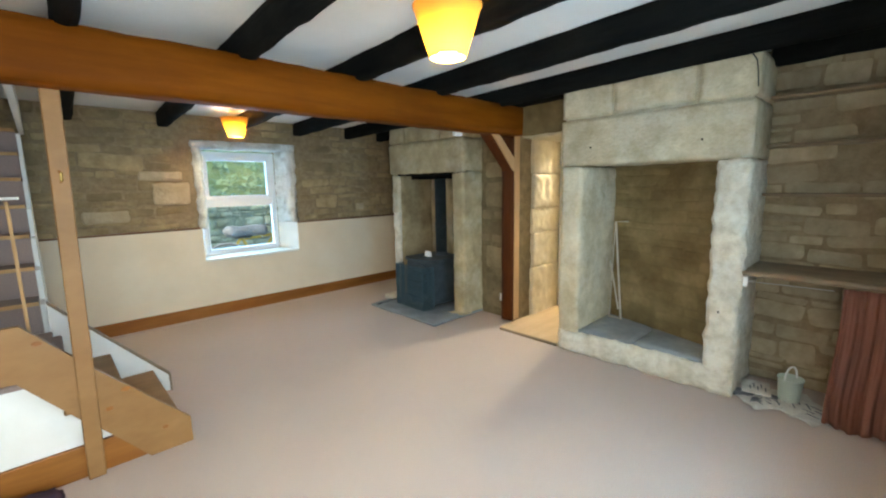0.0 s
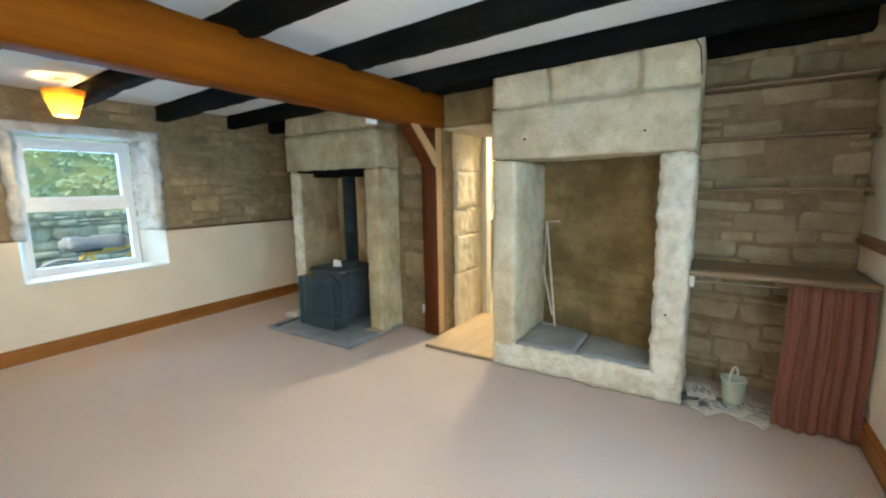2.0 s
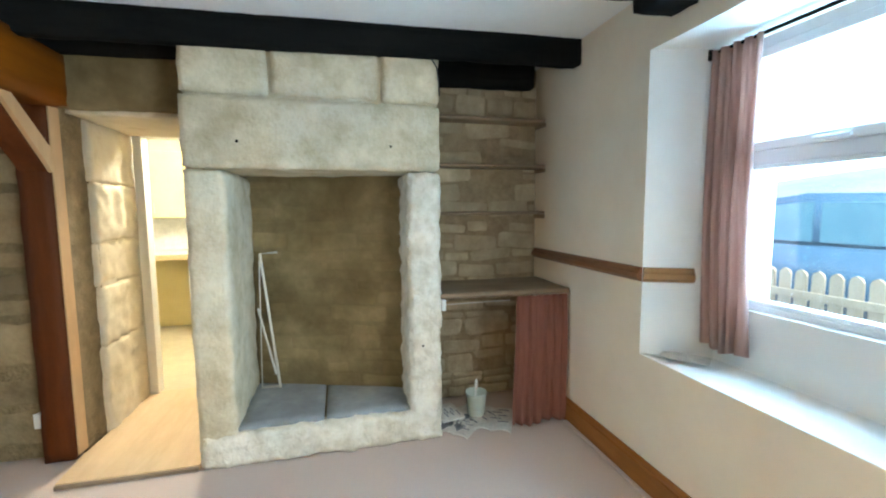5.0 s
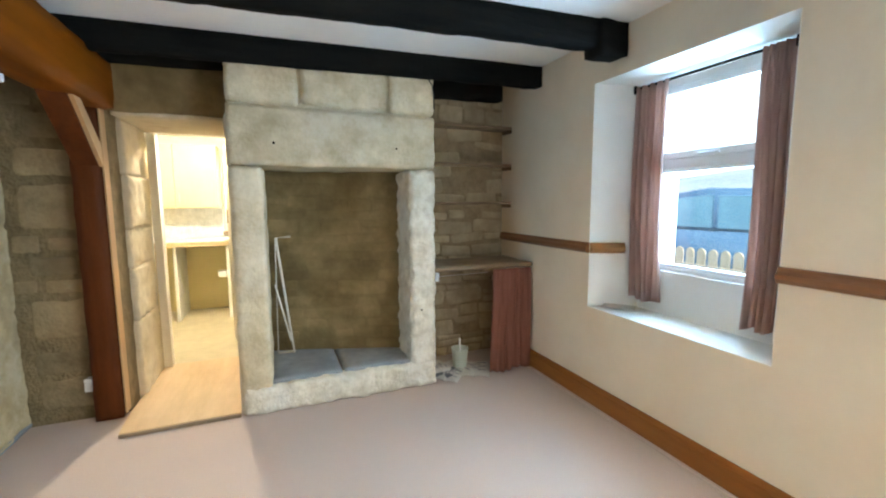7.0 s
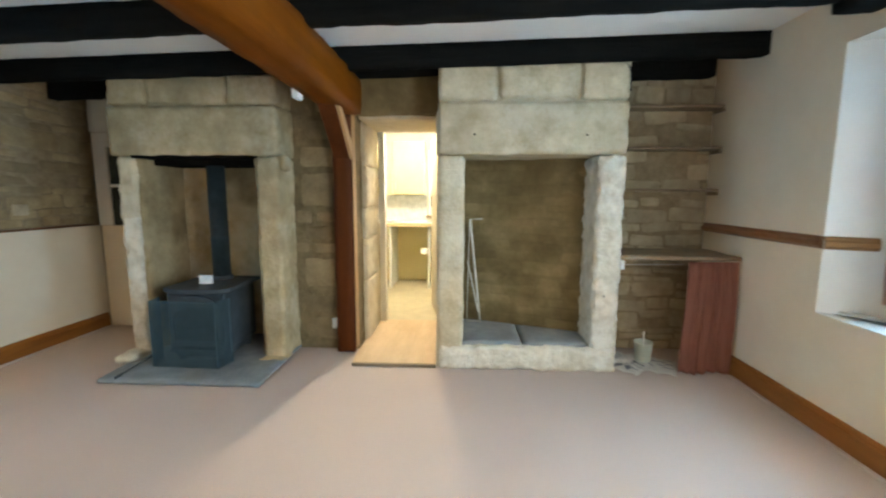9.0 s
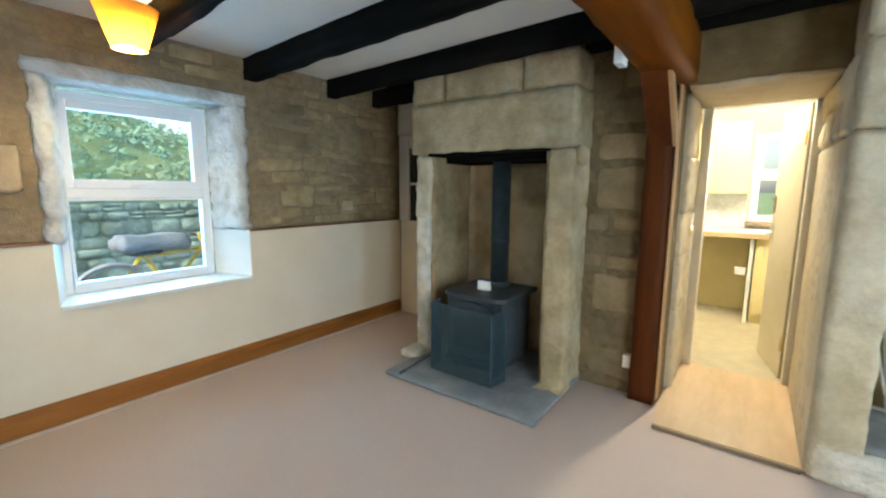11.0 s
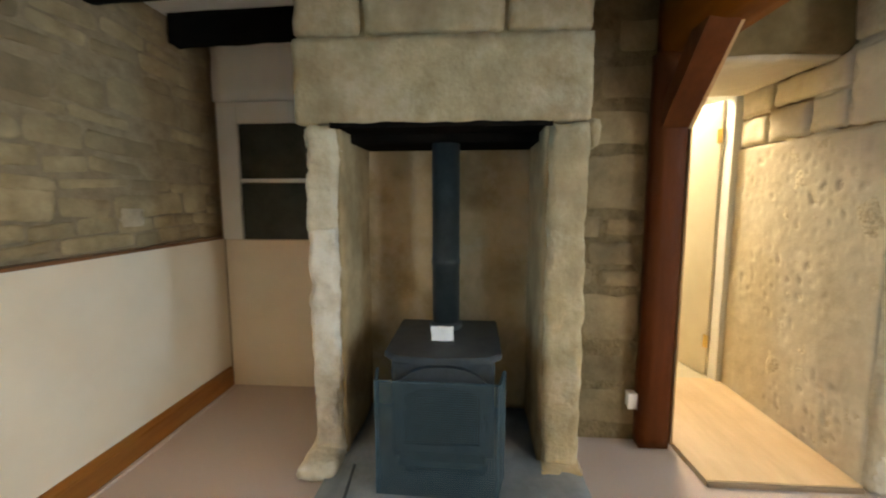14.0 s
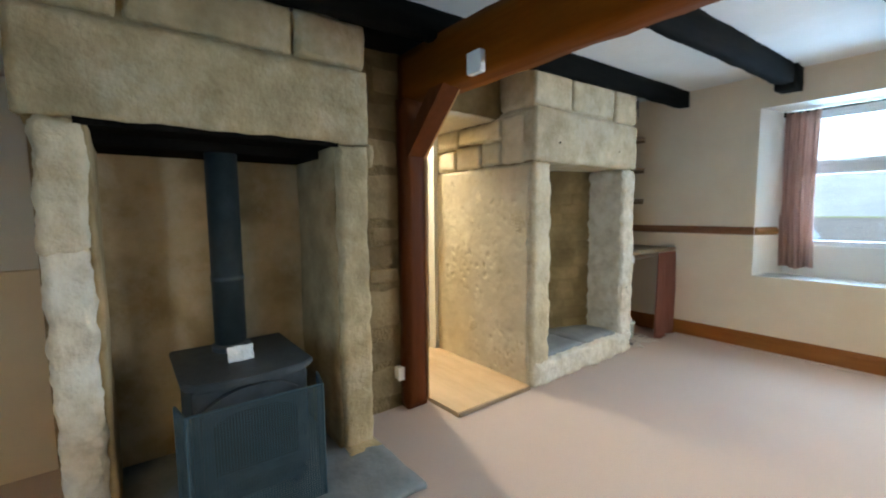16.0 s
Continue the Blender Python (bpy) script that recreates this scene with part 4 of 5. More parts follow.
# ---- windows ----
def window(name, label, x0, x1, z0, z1, y, split, out, sash_lower, sash_upper):
    """A plastic window of an opening upper light over a fixed lower one; out is the way to the open air."""
    w = thing(name, label, "window", kind="structure")
    f = 0.05
    ya, yb = sorted((y, y + 0.06 * out))
    frame_ob = box(x0, x0 + f, ya, yb, z0, z1, 0.006)
    box(x1 - f, x1, ya, yb, z0, z1, 0.006, frame_ob)
    box(x0 + f, x1 - f, ya, yb, z0, z0 + f, 0.006, frame_ob)
    box(x0 + f, x1 - f, ya, yb, z1 - f, z1, 0.006, frame_ob)
    box(x0 + f, x1 - f, ya, yb, split - 0.03, split + 0.03, 0.006, frame_ob)
    part("window_frame", frame_ob, "upvc", w, smooth=False)
    for (a, b), s, label2 in (((z0 + f, split - 0.03), sash_lower, "fixed lower light"), ((split + 0.03, z1 - f), sash_upper, "opening upper light")):
        xa, xb = x0 + f, x1 - f
        yc, yd = sorted((y - 0.012 * out, y + 0.045 * out))
        sash = box(xa, xa + s, yc, yd, a, b, 0.005)
        box(xb - s, xb, yc, yd, a, b, 0.005, sash)
        box(xa + s, xb - s, yc, yd, a, a + s, 0.005, sash)
        box(xa + s, xb - s, yc, yd, b - s, b, 0.005, sash)
        sash_ob = part("sash", sash, "upvc", w, label2)
        pane = part("pane", box(xa + s - 0.004, xb - s + 0.004, y + 0.015 * out - 0.004, y + 0.015 * out + 0.004, a + s - 0.004, b - s + 0.004), "glass", sash_ob)
        pane.visible_shadow = False
    yh = y - 0.02 * out
    part("window_handle", tube([((x0 + x1) / 2 - 0.06, yh - 0.012 * out, split + 0.045), ((x0 + x1) / 2 + 0.06, yh - 0.012 * out, split + 0.045)], 0.008), "upvc", w)
    return w


win_rear = window("window_1", "white plastic window with an opening top light", 1.272, 2.165, 0.665, 1.89, 5.42, 1.285, 1, 0.018, 0.055)
win_front = window("window_2", "white plastic window with an opening top light", 1.50, 2.30, 0.90, 2.075, -0.70, 1.575, -1, 0.02, 0.04)
win_kitchen = window("window_3", "small white kitchen window", 1.34, 2.13, 1.0, 1.95, 0, 1.5, -1, 0.02, 0.03)
win_kitchen.matrix_world = pose(6.40, 0, 0, 0, 0, 90) @ pose(0, 0, 0)

part("window_sill", box(1.30, 2.16, 0.052, 0.12, 0.955, 0.998, 0.004), "shelf", win_kitchen, "brown timber sill")

# sill and painted lower reveal of the rear window
part("window_sill", box(1.195, 2.285, 5.09, 5.42, 0.645, 0.668, 0.005), "white_paint", win_rear)
for x0, x1 in ((1.19, 1.29), (2.175, 2.29)):
    a, b = (x0, x1) if x0 < 1.5 else (x1, x0)
    out = [(a, 5.115), (b, 5.43), (a - (0.02 if x0 < 1.5 else -0.02), 5.43), (a - (0.02 if x0 < 1.5 else -0.02), 5.115)]
    part("lower_reveal", prism([(p, q) for p, q in out], "z", 0.64, 1.012), "white_paint", wall_rear, "white painted lower reveal")
z = 1.015
for i, h in enumerate((0.90,)):
    for side in (0, 1):
        bm = rough_block(-0.05, 0.03, 0.0, 0.30, z + 0.001, z + h - 0.001, 0.03, 0.020, 0.012, 13, seed=60 + i + 10 * side)
        ob = part("reveal_stone", bm, "reveal_stone", wall_rear, "whitewashed rough reveal stone", True)
        ob.matrix_world = pose(2.29, 5.12, 0, 0, 0, 18) if side else (pose(1.19, 5.12, 0, 0, 0, -18) @ Matrix.Diagonal((-1, 1, 1, 1)))
    z += h
part("reveal_lintel", rough_block(1.15, 2.33, 5.115, 5.45, 1.905, 1.99, 0.04, 0.008, 0.014, 8, seed=70), "reveal_stone", wall_rear, "whitewashed rough lintel", True)

# ---- stones, laid in courses ----
pool = stone_pool("rubble", 16, 5)


def clear_rear(c, hw, hh):
    return 1.13 < c.x + hw and c.x - hw < 2.35 and c.z - hh < 2.0


lay_stones(wall_rear, pool, (-0.4, 5.15, 1.02), (1, 0, 0), (0, 0, 1), (0, -1, 0), 4.35, 1.22, (0.05, 0.17), (0.14, 0.46), 0.026, 0.006, 3, clear_rear, ragged=1.0)
lay_stones(wall_back, stone_pool("alcove_stone", 14, 41), (3.62, 0.50, 0.0), (0, -1, 0), (0, 0, 1), (-1, 0, 0), 0.88, 2.25, (0.06, 0.15), (0.12, 0.38), 0.026, 0.008, 4, ragged=1.0)
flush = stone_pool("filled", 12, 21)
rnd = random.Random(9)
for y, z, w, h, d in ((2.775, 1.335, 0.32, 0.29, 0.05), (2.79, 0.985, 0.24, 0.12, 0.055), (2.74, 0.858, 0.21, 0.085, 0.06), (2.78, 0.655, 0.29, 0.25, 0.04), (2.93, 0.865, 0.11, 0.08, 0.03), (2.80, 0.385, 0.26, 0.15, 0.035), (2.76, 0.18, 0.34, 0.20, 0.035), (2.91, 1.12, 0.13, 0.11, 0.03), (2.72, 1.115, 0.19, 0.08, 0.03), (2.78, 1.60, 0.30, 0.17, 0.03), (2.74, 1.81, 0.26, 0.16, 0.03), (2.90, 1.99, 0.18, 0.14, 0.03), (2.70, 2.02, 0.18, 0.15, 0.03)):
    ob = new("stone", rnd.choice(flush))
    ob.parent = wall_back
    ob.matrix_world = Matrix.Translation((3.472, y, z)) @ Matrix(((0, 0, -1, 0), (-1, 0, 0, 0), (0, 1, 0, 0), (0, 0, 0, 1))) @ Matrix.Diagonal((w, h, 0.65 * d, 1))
d = Vector((3.40 - 3.74, 0.60 - 1.62, 0)).normalized()
sooty = stone_pool("soot", 12, 8)
lay_stones(hearth_back, sooty, (3.735, 1.61, 0.21), d, (0, 0, 1), (d.y, -d.x, 0), 1.05, 1.36, (0.05, 0.13), (0.14, 0.40), 0.014, 0.004, 7, ragged=0.8)

# a few large pale stones stand out of the rear wall
buff = stone_pool("pale_rubble", 5, 31)
for k, (x, z, w, h) in enumerate(((0.945, 1.413, 0.36, 0.25), (0.375, 1.197, 0.39, 0.125), (3.264, 1.17, 0.125, 0.095), (0.86, 1.60, 0.40, 0.10))):
    ob = new("stone", buff[k])
    ob.parent = wall_rear
    ob.matrix_world = Matrix.Translation((x, 5.145, z)) @ Matrix(((1, 0, 0, 0), (0, 0, -1, 0), (0, 1, 0, 0), (0, 0, 0, 1))) @ Matrix.Diagonal((w, h, 0.05, 1))
# Dark strips put in for the shadow along the plaster's top ledge.
for x0, x1, z in ((2.295, 3.94, 1.003), (-1.25, 1.165, 1.018)):
    part("dado_shadow_strip", box(x0, x1, 5.097, 5.15, z, z + 0.016, 0.003), "dado", wall_rear, "thin dark strip put in for the shadow on top of the plaster")


# ---- stove corner ----
slab = structure(finish("hearth_slab", rough_block(2.70, 3.72, 2.975, 4.125, 0.0, 0.035, 0.06, 0.004, 0.008, 4, seed=80), "slate", smooth=True), "grey slate hearth slab under the stove", "hearth")

stove = thing("wood_stove", "dark grey cast-iron wood stove on a slate hearth", "stove", at=(3.22, 3.585, 0.035))


def local(bm, parent):
    bmesh.ops.translate(bm, verts=bm.verts[:], vec=-Vector(parent.location))
    return bm


part("body", local(box(3.05, 3.50, 3.36, 3.81, 0.12, 0.565, 0.015), stove), "iron", stove)
part("base", local(box(3.07, 3.48, 3.39, 3.78, 0.055, 0.12, 0.012), stove), "iron", stove)
for x in (3.09, 3.44):
    for y in (3.41, 3.74):
        part("leg", local(lathe([(0.020, 0.035), (0.024, 0.06), (0.02, 0.09)], (x, y, 0), 10), stove), "iron", stove)
top = prism([(3.555, 3.33), (3.555, 3.84), (3.06, 3.84), (3.01, 3.79), (2.99, 3.70), (2.985, 3.585), (2.99, 3.47), (3.01, 3.38), (3.06, 3.33)], "z", 0.572, 0.602)
bmesh.ops.bevel(top, geom=[e for e in top.edges], offset=0.006, segments=2, affect="EDGES")
part("top_plate", local(top, stove), "iron", stove, "bow-fronted cast top plate")
# door with an arched window
door = bmesh.new()
arch = [(3.42, 0.20), (3.75, 0.20), (3.75, 0.40)] + [(3.585 + 0.165 * math.cos(a), 0.40 + 0.062 * math.sin(a)) for a in np.linspace(0.0, math.pi, 13)[1:-1]] + [(3.42, 0.40)]
outer = [(3.385, 0.165), (3.785, 0.165), (3.785, 0.44)] + [(3.585 + 0.20 * math.cos(a), 0.44 + 0.11 * math.sin(a)) for a in np.linspace(0.0, math.pi, 13)[1:-1]] + [(3.385, 0.44)]
ring_a = [[door.verts.new((x, y, z)) for y, z in outl] for x, outl in ((3.05, outer), (3.025, outer), (3.02, arch), (3.04, arch))]
for r, q in zip(ring_a, ring_a[1:]):
    for k in range(len(r)):
        door.faces.new((r[k], r[(k + 1) % len(r)], q[(k + 1) % len(r)], q[k]))
stove_door = part("door", local(door, stove), "iron", stove, "arched cast door")
pane_bm = bmesh.new()
pane_bm.faces.new([pane_bm.verts.new((3.038, y, z)) for y, z in arch])
bmesh.ops.solidify(pane_bm, geom=pane_bm.faces[:], thickness=0.004)
part("door_glass", local(pane_bm, stove), "dark_glass_board", stove_door, "blackened glass")
part("door_knob", local(tube([(3.03, 3.40, 0.33), (2.99, 3.40, 0.33), (2.985, 3.40, 0.29)], 0.008), stove), "iron", stove_door)
part("ash_lip", local(box(2.98, 3.05, 3.40, 3.77, 0.125, 0.15, 0.006), stove), "iron", stove)
part("flue_collar", local(lathe([(0.085, 0.60), (0.085, 0.625), (0.072, 0.635)], (3.43, 3.594, 0), 24), stove), "iron", stove)

flue = thing("flue_pipe", "matt black flue pipe rising from the stove", "flue pipe", at=(3.43, 3.612, 0.63))
part("pipe", lathe([(0.069, 0.0), (0.069, 0.30), (0.072, 0.302), (0.072, 0.33), (0.069, 0.332), (0.069, 1.06)], (0, 0, 0), 28), "pipe", flue, smooth=True)

note = thing("card", "small folded white card standing on the stove top", "card", at=(3.20, 3.615, 0.604))
bm = rough_block(-0.003, 0.003, -0.052, 0.052, 0.0, 0.066, 0.010, 0.006, 0.001, 28, seed=83)
ob = part("front", bm, "card", note)
ob.matrix_local = pose(0, 0, 0, 0, 14, 0)
ob = part("back", box(-0.002, 0.002, -0.050, 0.050, 0.0, 0.062), "card", note)
ob.matrix_local = pose(0.028, 0, 0, 0, -14, 0)

# mesh fire guard with folded wings
guard = thing("fire_guard", "black wire-mesh fire guard standing before the stove", "fire guard", at=(2.88, 3.58, 0.035))


def mesh_panel(a, b, h, n=26, rows=24):
    """A wire panel on the floor line from a to b: thin crossed wires."""
    bm = bmesh.new()
    a, b = Vector(a), Vector(b)
    for k in range(n + 1):
        p = a.lerp(b, k / n)
        tube([p, p + Vector((0, 0, h))], 0.0021, 4, bm)
    for k in range(rows + 1):
        z = Vector((0, 0, h * k / rows))
        tube([a + z, b + z], 0.0021, 4, bm)
    return bm


corners = [(3.04, 3.87), (2.915, 3.85), (2.90, 3.355), (3.04, 3.325)]
for (ax, ay), (bx, by) in zip(corners, corners[1:]):
    wide = (Vector((ax, ay)) - Vector((bx, by))).length
    A, B = (ax - 2.88, ay - 3.58, 0.01), (bx - 2.88, by - 3.58, 0.01)
    part("mesh_panel", mesh_panel(A, B, 0.482, int(wide / 0.0105), 50), "mesh", guard)
    H = Vector((0, 0, 0.487))
    part("frame", tube([Vector(A), Vector(A) + H, Vector(B) + H, Vector(B)], 0.006, 8), "mesh", guard)
stove.location.y += 0.018
guard.location.y += 0.014
poker = thing("fire_poker", "thin black iron poker lying on the hearth edge", "poker", at=(2.86, 3.98, 0.05))
part("shaft", tube([(-0.10, 0.0, 0.0), (0.22, 0.03, 0.0)], 0.007), "iron", poker)
part("grip", tube([(-0.16, -0.006, 0.0), (-0.10, 0.0, 0.0)], 0.011), "iron", poker)

# ---- rear alcove cupboard ----
cup = thing("alcove_cupboard", "cream painted alcove cupboard with two dark panes", "cupboard", at=(3.95, 4.66, 0))


def cpart(name, y0, y1, z0, z1, x0, x1, material, label="", bevel=0.004, parent=None):
    return part(name, local(box(x0, x1, y0, y1, z0, z1, bevel), cup), material, parent or cup, label)


cpart("lower_panel", 4.22, 5.10, 0.0, 0.995, 3.955, 3.99, "plaster", "cream painted lower panel")
cpart("stile", 4.97, 5.10, 1.0, 1.865, 3.935, 3.985, "white_paint")
cpart("stile", 4.22, 4.47, 1.0, 1.865, 3.935, 3.985, "white_paint")
cpart("top_rail", 4.471, 4.969, 1.735, 1.865, 3.935, 3.985, "white_paint")
cpart("glazing_bar", 4.471, 4.969, 1.365, 1.39, 3.94, 3.98, "white_paint")
cpart("pane", 4.46, 4.98, 1.0, 1.36, 3.962, 3.970, "dark_glass_board", "dark glass pane")
cpart("pane", 4.46, 4.98, 1.385, 1.74, 3.962, 3.970, "dark_glass_board", "dark glass pane")
part("alcove_plaster", rough_block(3.945, 4.0, 4.2, 5.13, 1.87, 2.3, 0.08, 0.006, 0.01, seed=85), "white_wall", wall_back, "grey-white plaster over the cupboard", True)

sock = thing("wall_socket", "white plastic wall socket low on the stone", "socket", at=(3.44, 2.66, 0.235))
part("back_box", box(-0.022, 0.03, -0.022, 0.022, -0.038, 0.038, 0.006), "card", sock)
part("face_plate", box(-0.029, -0.0225, -0.026, 0.026, -0.042, 0.042, 0.003), "card", sock)

# ---- hearth things ----
fr = thing("metal_frame", "thin pale metal frame leaning in the hearth", "frame", at=(3.62, 1.49, 0.205))
bm = tube([(0.0, -0.04, 0.0), (0.03, 0.055, 0.89), (0.04, -0.05, 0.895)], 0.009, 6)
part("long_bar", bm, "metal", fr)
part("short_bar", tube([(-0.02, -0.02, 0.10), (-0.005, 0.075, 0.54)], 0.007, 6), "metal", fr)
part("foot_bar", tube([(0.0, 0.075, 0.01), (0.0, -0.045, 0.01)], 0.008, 6), "metal", fr)
part("thin_bar", tube([(0.02, 0.075, 0.01), (0.03, 0.06, 0.88)], 0.004, 6), "metal", fr)

cable = tagged(finish("cable", tube([(3.09, 0.56, 2.205), (3.085, 0.52, 2.19), (3.083, 0.495, 2.15), (3.083, 0.485, 2.08), (3.09, 0.48, 2.00)], 0.004, 6), "wire"), "thin black cable looping over the chimney corner", "cable")

# ---- shelf alcove ----
def alcove_shelf(z):
    s = thing("wall_shelf", "narrow worn wooden shelf across the stone alcove", "shelf", "alcove shelves", at=(3.5, 0.07, z))
    part("board", rough_block(-0.06, 0.10, -0.43, 0.40, -0.012, 0.012, 0.05, 0.002, 0.004, seed=int(z * 10)), "shelf", s, smooth=True)
    part("batten", box(-0.05, 0.08, -0.435, -0.415, -0.04, -0.013, 0.003), "shelf", s)
    return s


for z in (1.975, 1.665, 1.345):
    alcove_shelf(z)

work = thing("alcove_counter", "worn wooden counter spanning the alcove", "counter", at=(3.35, 0.06, 0.84))
part("top", rough_block(-0.25, 0.23, -0.425, 0.42, 0.0, 0.035, 0.05, 0.003, 0.006, seed=88), "shelf", work, smooth=True)
part("rail", tube([(-0.24, 0.41, -0.03), (-0.24, -0.02, -0.025)], 0.0035, 6), "metal", work, "pale curtain wire")
part("rail_bracket", box(-0.25, -0.225, 0.385, 0.41, -0.065, 0.0, 0.003), "card", work, "white plastic bracket")


def curtain(name, label, x0, x1, y, z0, z1, folds, depth, material, axis="x", flare=0.0, seed=1, at=None):
    """A hanging pleated cloth between x0 and x1, gathered at the top."""
    rnd = random.Random(seed)
    ph = [rnd.uniform(0, 6.28) for _ in range(4)]
    nx, nz = folds * 10, 26
    bm = bmesh.new()
    grid = []
    for j in range(nz + 1):
        v = j / nz
        row = []
        for i in range(nx + 1):
            u = i / nx
            k = 1.0 + flare * v
            c = x0 + (x1 - x0) * (0.5 + (u - 0.5) * k) + 0.012 * v * math.sin(5 * v + ph[0])
            d = depth * (0.55 + 0.45 * v) * math.sin(2 * math.pi * folds * u + ph[1] + 0.9 * math.sin(3 * v + 5 * u + ph[2]))
            d += 0.3 * depth * math.sin(4.7 * math.pi * folds * u + ph[3])
            z = z1 + (z0 - z1) * v + (0.012 * math.sin(9 * u + ph[2]) if j == nz else 0)
            p = (c, y + d, z) if axis == "x" else (y + d, c, z)
            row.append(bm.verts.new(p))
        grid.append(row)
    for j in range(nz):
        for i in range(nx):
            bm.faces.new((grid[j][i], grid[j][i + 1], grid[j + 1][i + 1], grid[j + 1][i]))
    bmesh.ops.recalc_face_normals(bm, faces=bm.faces)
    t = thing(name, label, "curtain")
    cloth = part("cloth", bm, material, t, smooth=True)
    m = cloth.modifiers.new("thick", "SOLIDIFY")
    m.thickness = 0.004
    return t


ac = curtain("alcove_curtain", "terracotta gathered curtain hanging under the counter", -0.345, 0.0, 3.105, 0.012, 0.835, 6, 0.016, "alcove_cloth", "y", 0.10, 5)

tub = thing("plastic_tub", "pale green plastic tub with a loop handle", "tub", at=(3.28, 0.20, 0.028))
bm = lathe([(0.052, 0.0), (0.057, 0.01), (0.066, 0.14), (0.070, 0.143), (0.070, 0.152), (0.063, 0.152), (0.054, 0.015), (0.0005, 0.012)], (0, 0, 0), 28)
part("body", bm, "tub", tub, smooth=True)
part("handle", tube([(0, -0.067, 0.14)] + [(0, 0.06 * math.cos(a), 0.15 + 0.075 * math.sin(a)) for a in np.linspace(math.pi, 0, 11)] + [(0, 0.067, 0.14)], 0.006, 8), "card", tub, smooth=True).matrix_local = pose(0, 0, 0, 0, 0, 67)


def booklet(x, y, z, w, h, rot, material, seed, name="magazine", label="printed magazine lying open on the carpet"):
    t = thing(name, label, "magazine", "papers in the alcove", at=(x, y, z))
    t.rotation_euler = (0, 0, radians(rot))
    bm = bmesh.new()
    n = 10
    for lev in (0.0, 0.007):
        for i in range(n + 1):
            u = i / n - 0.5
            for v in (-0.5, 0.5):
                bm.verts.new((u * w, v * h, lev + 0.012 * (abs(math.sin(u * 2 * math.pi)) ** 0.8) * (1 + 0.3 * v * (seed % 3))))
    bm.verts.ensure_lookup_table()
    m = 2 * (n + 1)
    for i in range(n):
        a = 2 * i
        bm.faces.new([bm.verts[k] for k in (a, a + 2, a + 3, a + 1)])
        bm.faces.new([bm.verts[m + k] for k in (a, a + 1, a + 3, a + 2)])
        bm.faces.new([bm.verts[k] for k in (a, m + a, m + a + 2, a + 2)])
        bm.faces.new([bm.verts[k] for k in (a + 1, a + 3, m + a + 3, m + a + 1)])
    for a in (0, 2 * n):
        bm.faces.new([bm.verts[k] for k in (a, a + 1, m + a + 1, m + a)])
    pages = part("sheet_block", bm, material, t)
    for k in range(5):
        q = w * (-0.4 + 0.2 * (k % 2))
        part("print_bar", box(q, q + w * 0.28, -h * 0.35 + k * h * 0.13, -h * 0.35 + k * h * 0.13 + 0.008, 0.021, 0.0225), "paper_dark", pages)
    return t


booklet(3.30, 0.22, 0.002, 0.30, 0.30, 20, "paper", 1)
booklet(3.22, 0.10, 0.002, 0.24, 0.30, 64, "paper", 2)
booklet(3.26, 0.37, 0.002, 0.24, 0.20, -28, "paper_dark", 3, label="dark-covered magazine on the carpet")
booklet(3.34, 0.385, 0.025, 0.22, 0.16, 12, "paper", 4, label="printed magazine stacked on others")
booklet(3.18, 0.33, 0.002, 0.18, 0.22, 48, "paper", 6, label="folded newspaper on the carpet edge")
leaflet = thing("leaflet", "pale printed leaflet lying on the window sill", "leaflet", at=(2.32, -0.50, 0.676))
ob = part("sheet", box(-0.10, 0.10, -0.055, 0.055, 0, 0.002), "paper", leaflet)
ob.matrix_local = pose(0, 0, 0, 0, 0, 38)

# ---- front window dressing ----
curtain("window_curtain", "dusty pink curtain drawn aside at the window", 2.115, 2.355, -0.60, 0.735, 2.055, 5, 0.032, "curtain", "x", -0.05, 2)
curtain("window_curtain", "dusty pink curtain drawn aside at the window", 1.475, 1.60, -0.585, 0.735, 2.055, 4, 0.030, "curtain", "x", 0.05, 3)
rod = thing("curtain_rod", "slim dark curtain rod in the window recess", "curtain rod", at=(1.91, -0.60, 2.05))
part("rod", tube([(-0.46, 0, 0), (0.46, 0, 0)], 0.008, 8), "joist", rod)
for s in (-1, 1):
    part("finial", box(s * 0.455 - 0.02, s * 0.455 + 0.02, -0.018, 0.018, -0.03, 0.02, 0.006), "joist", rod)


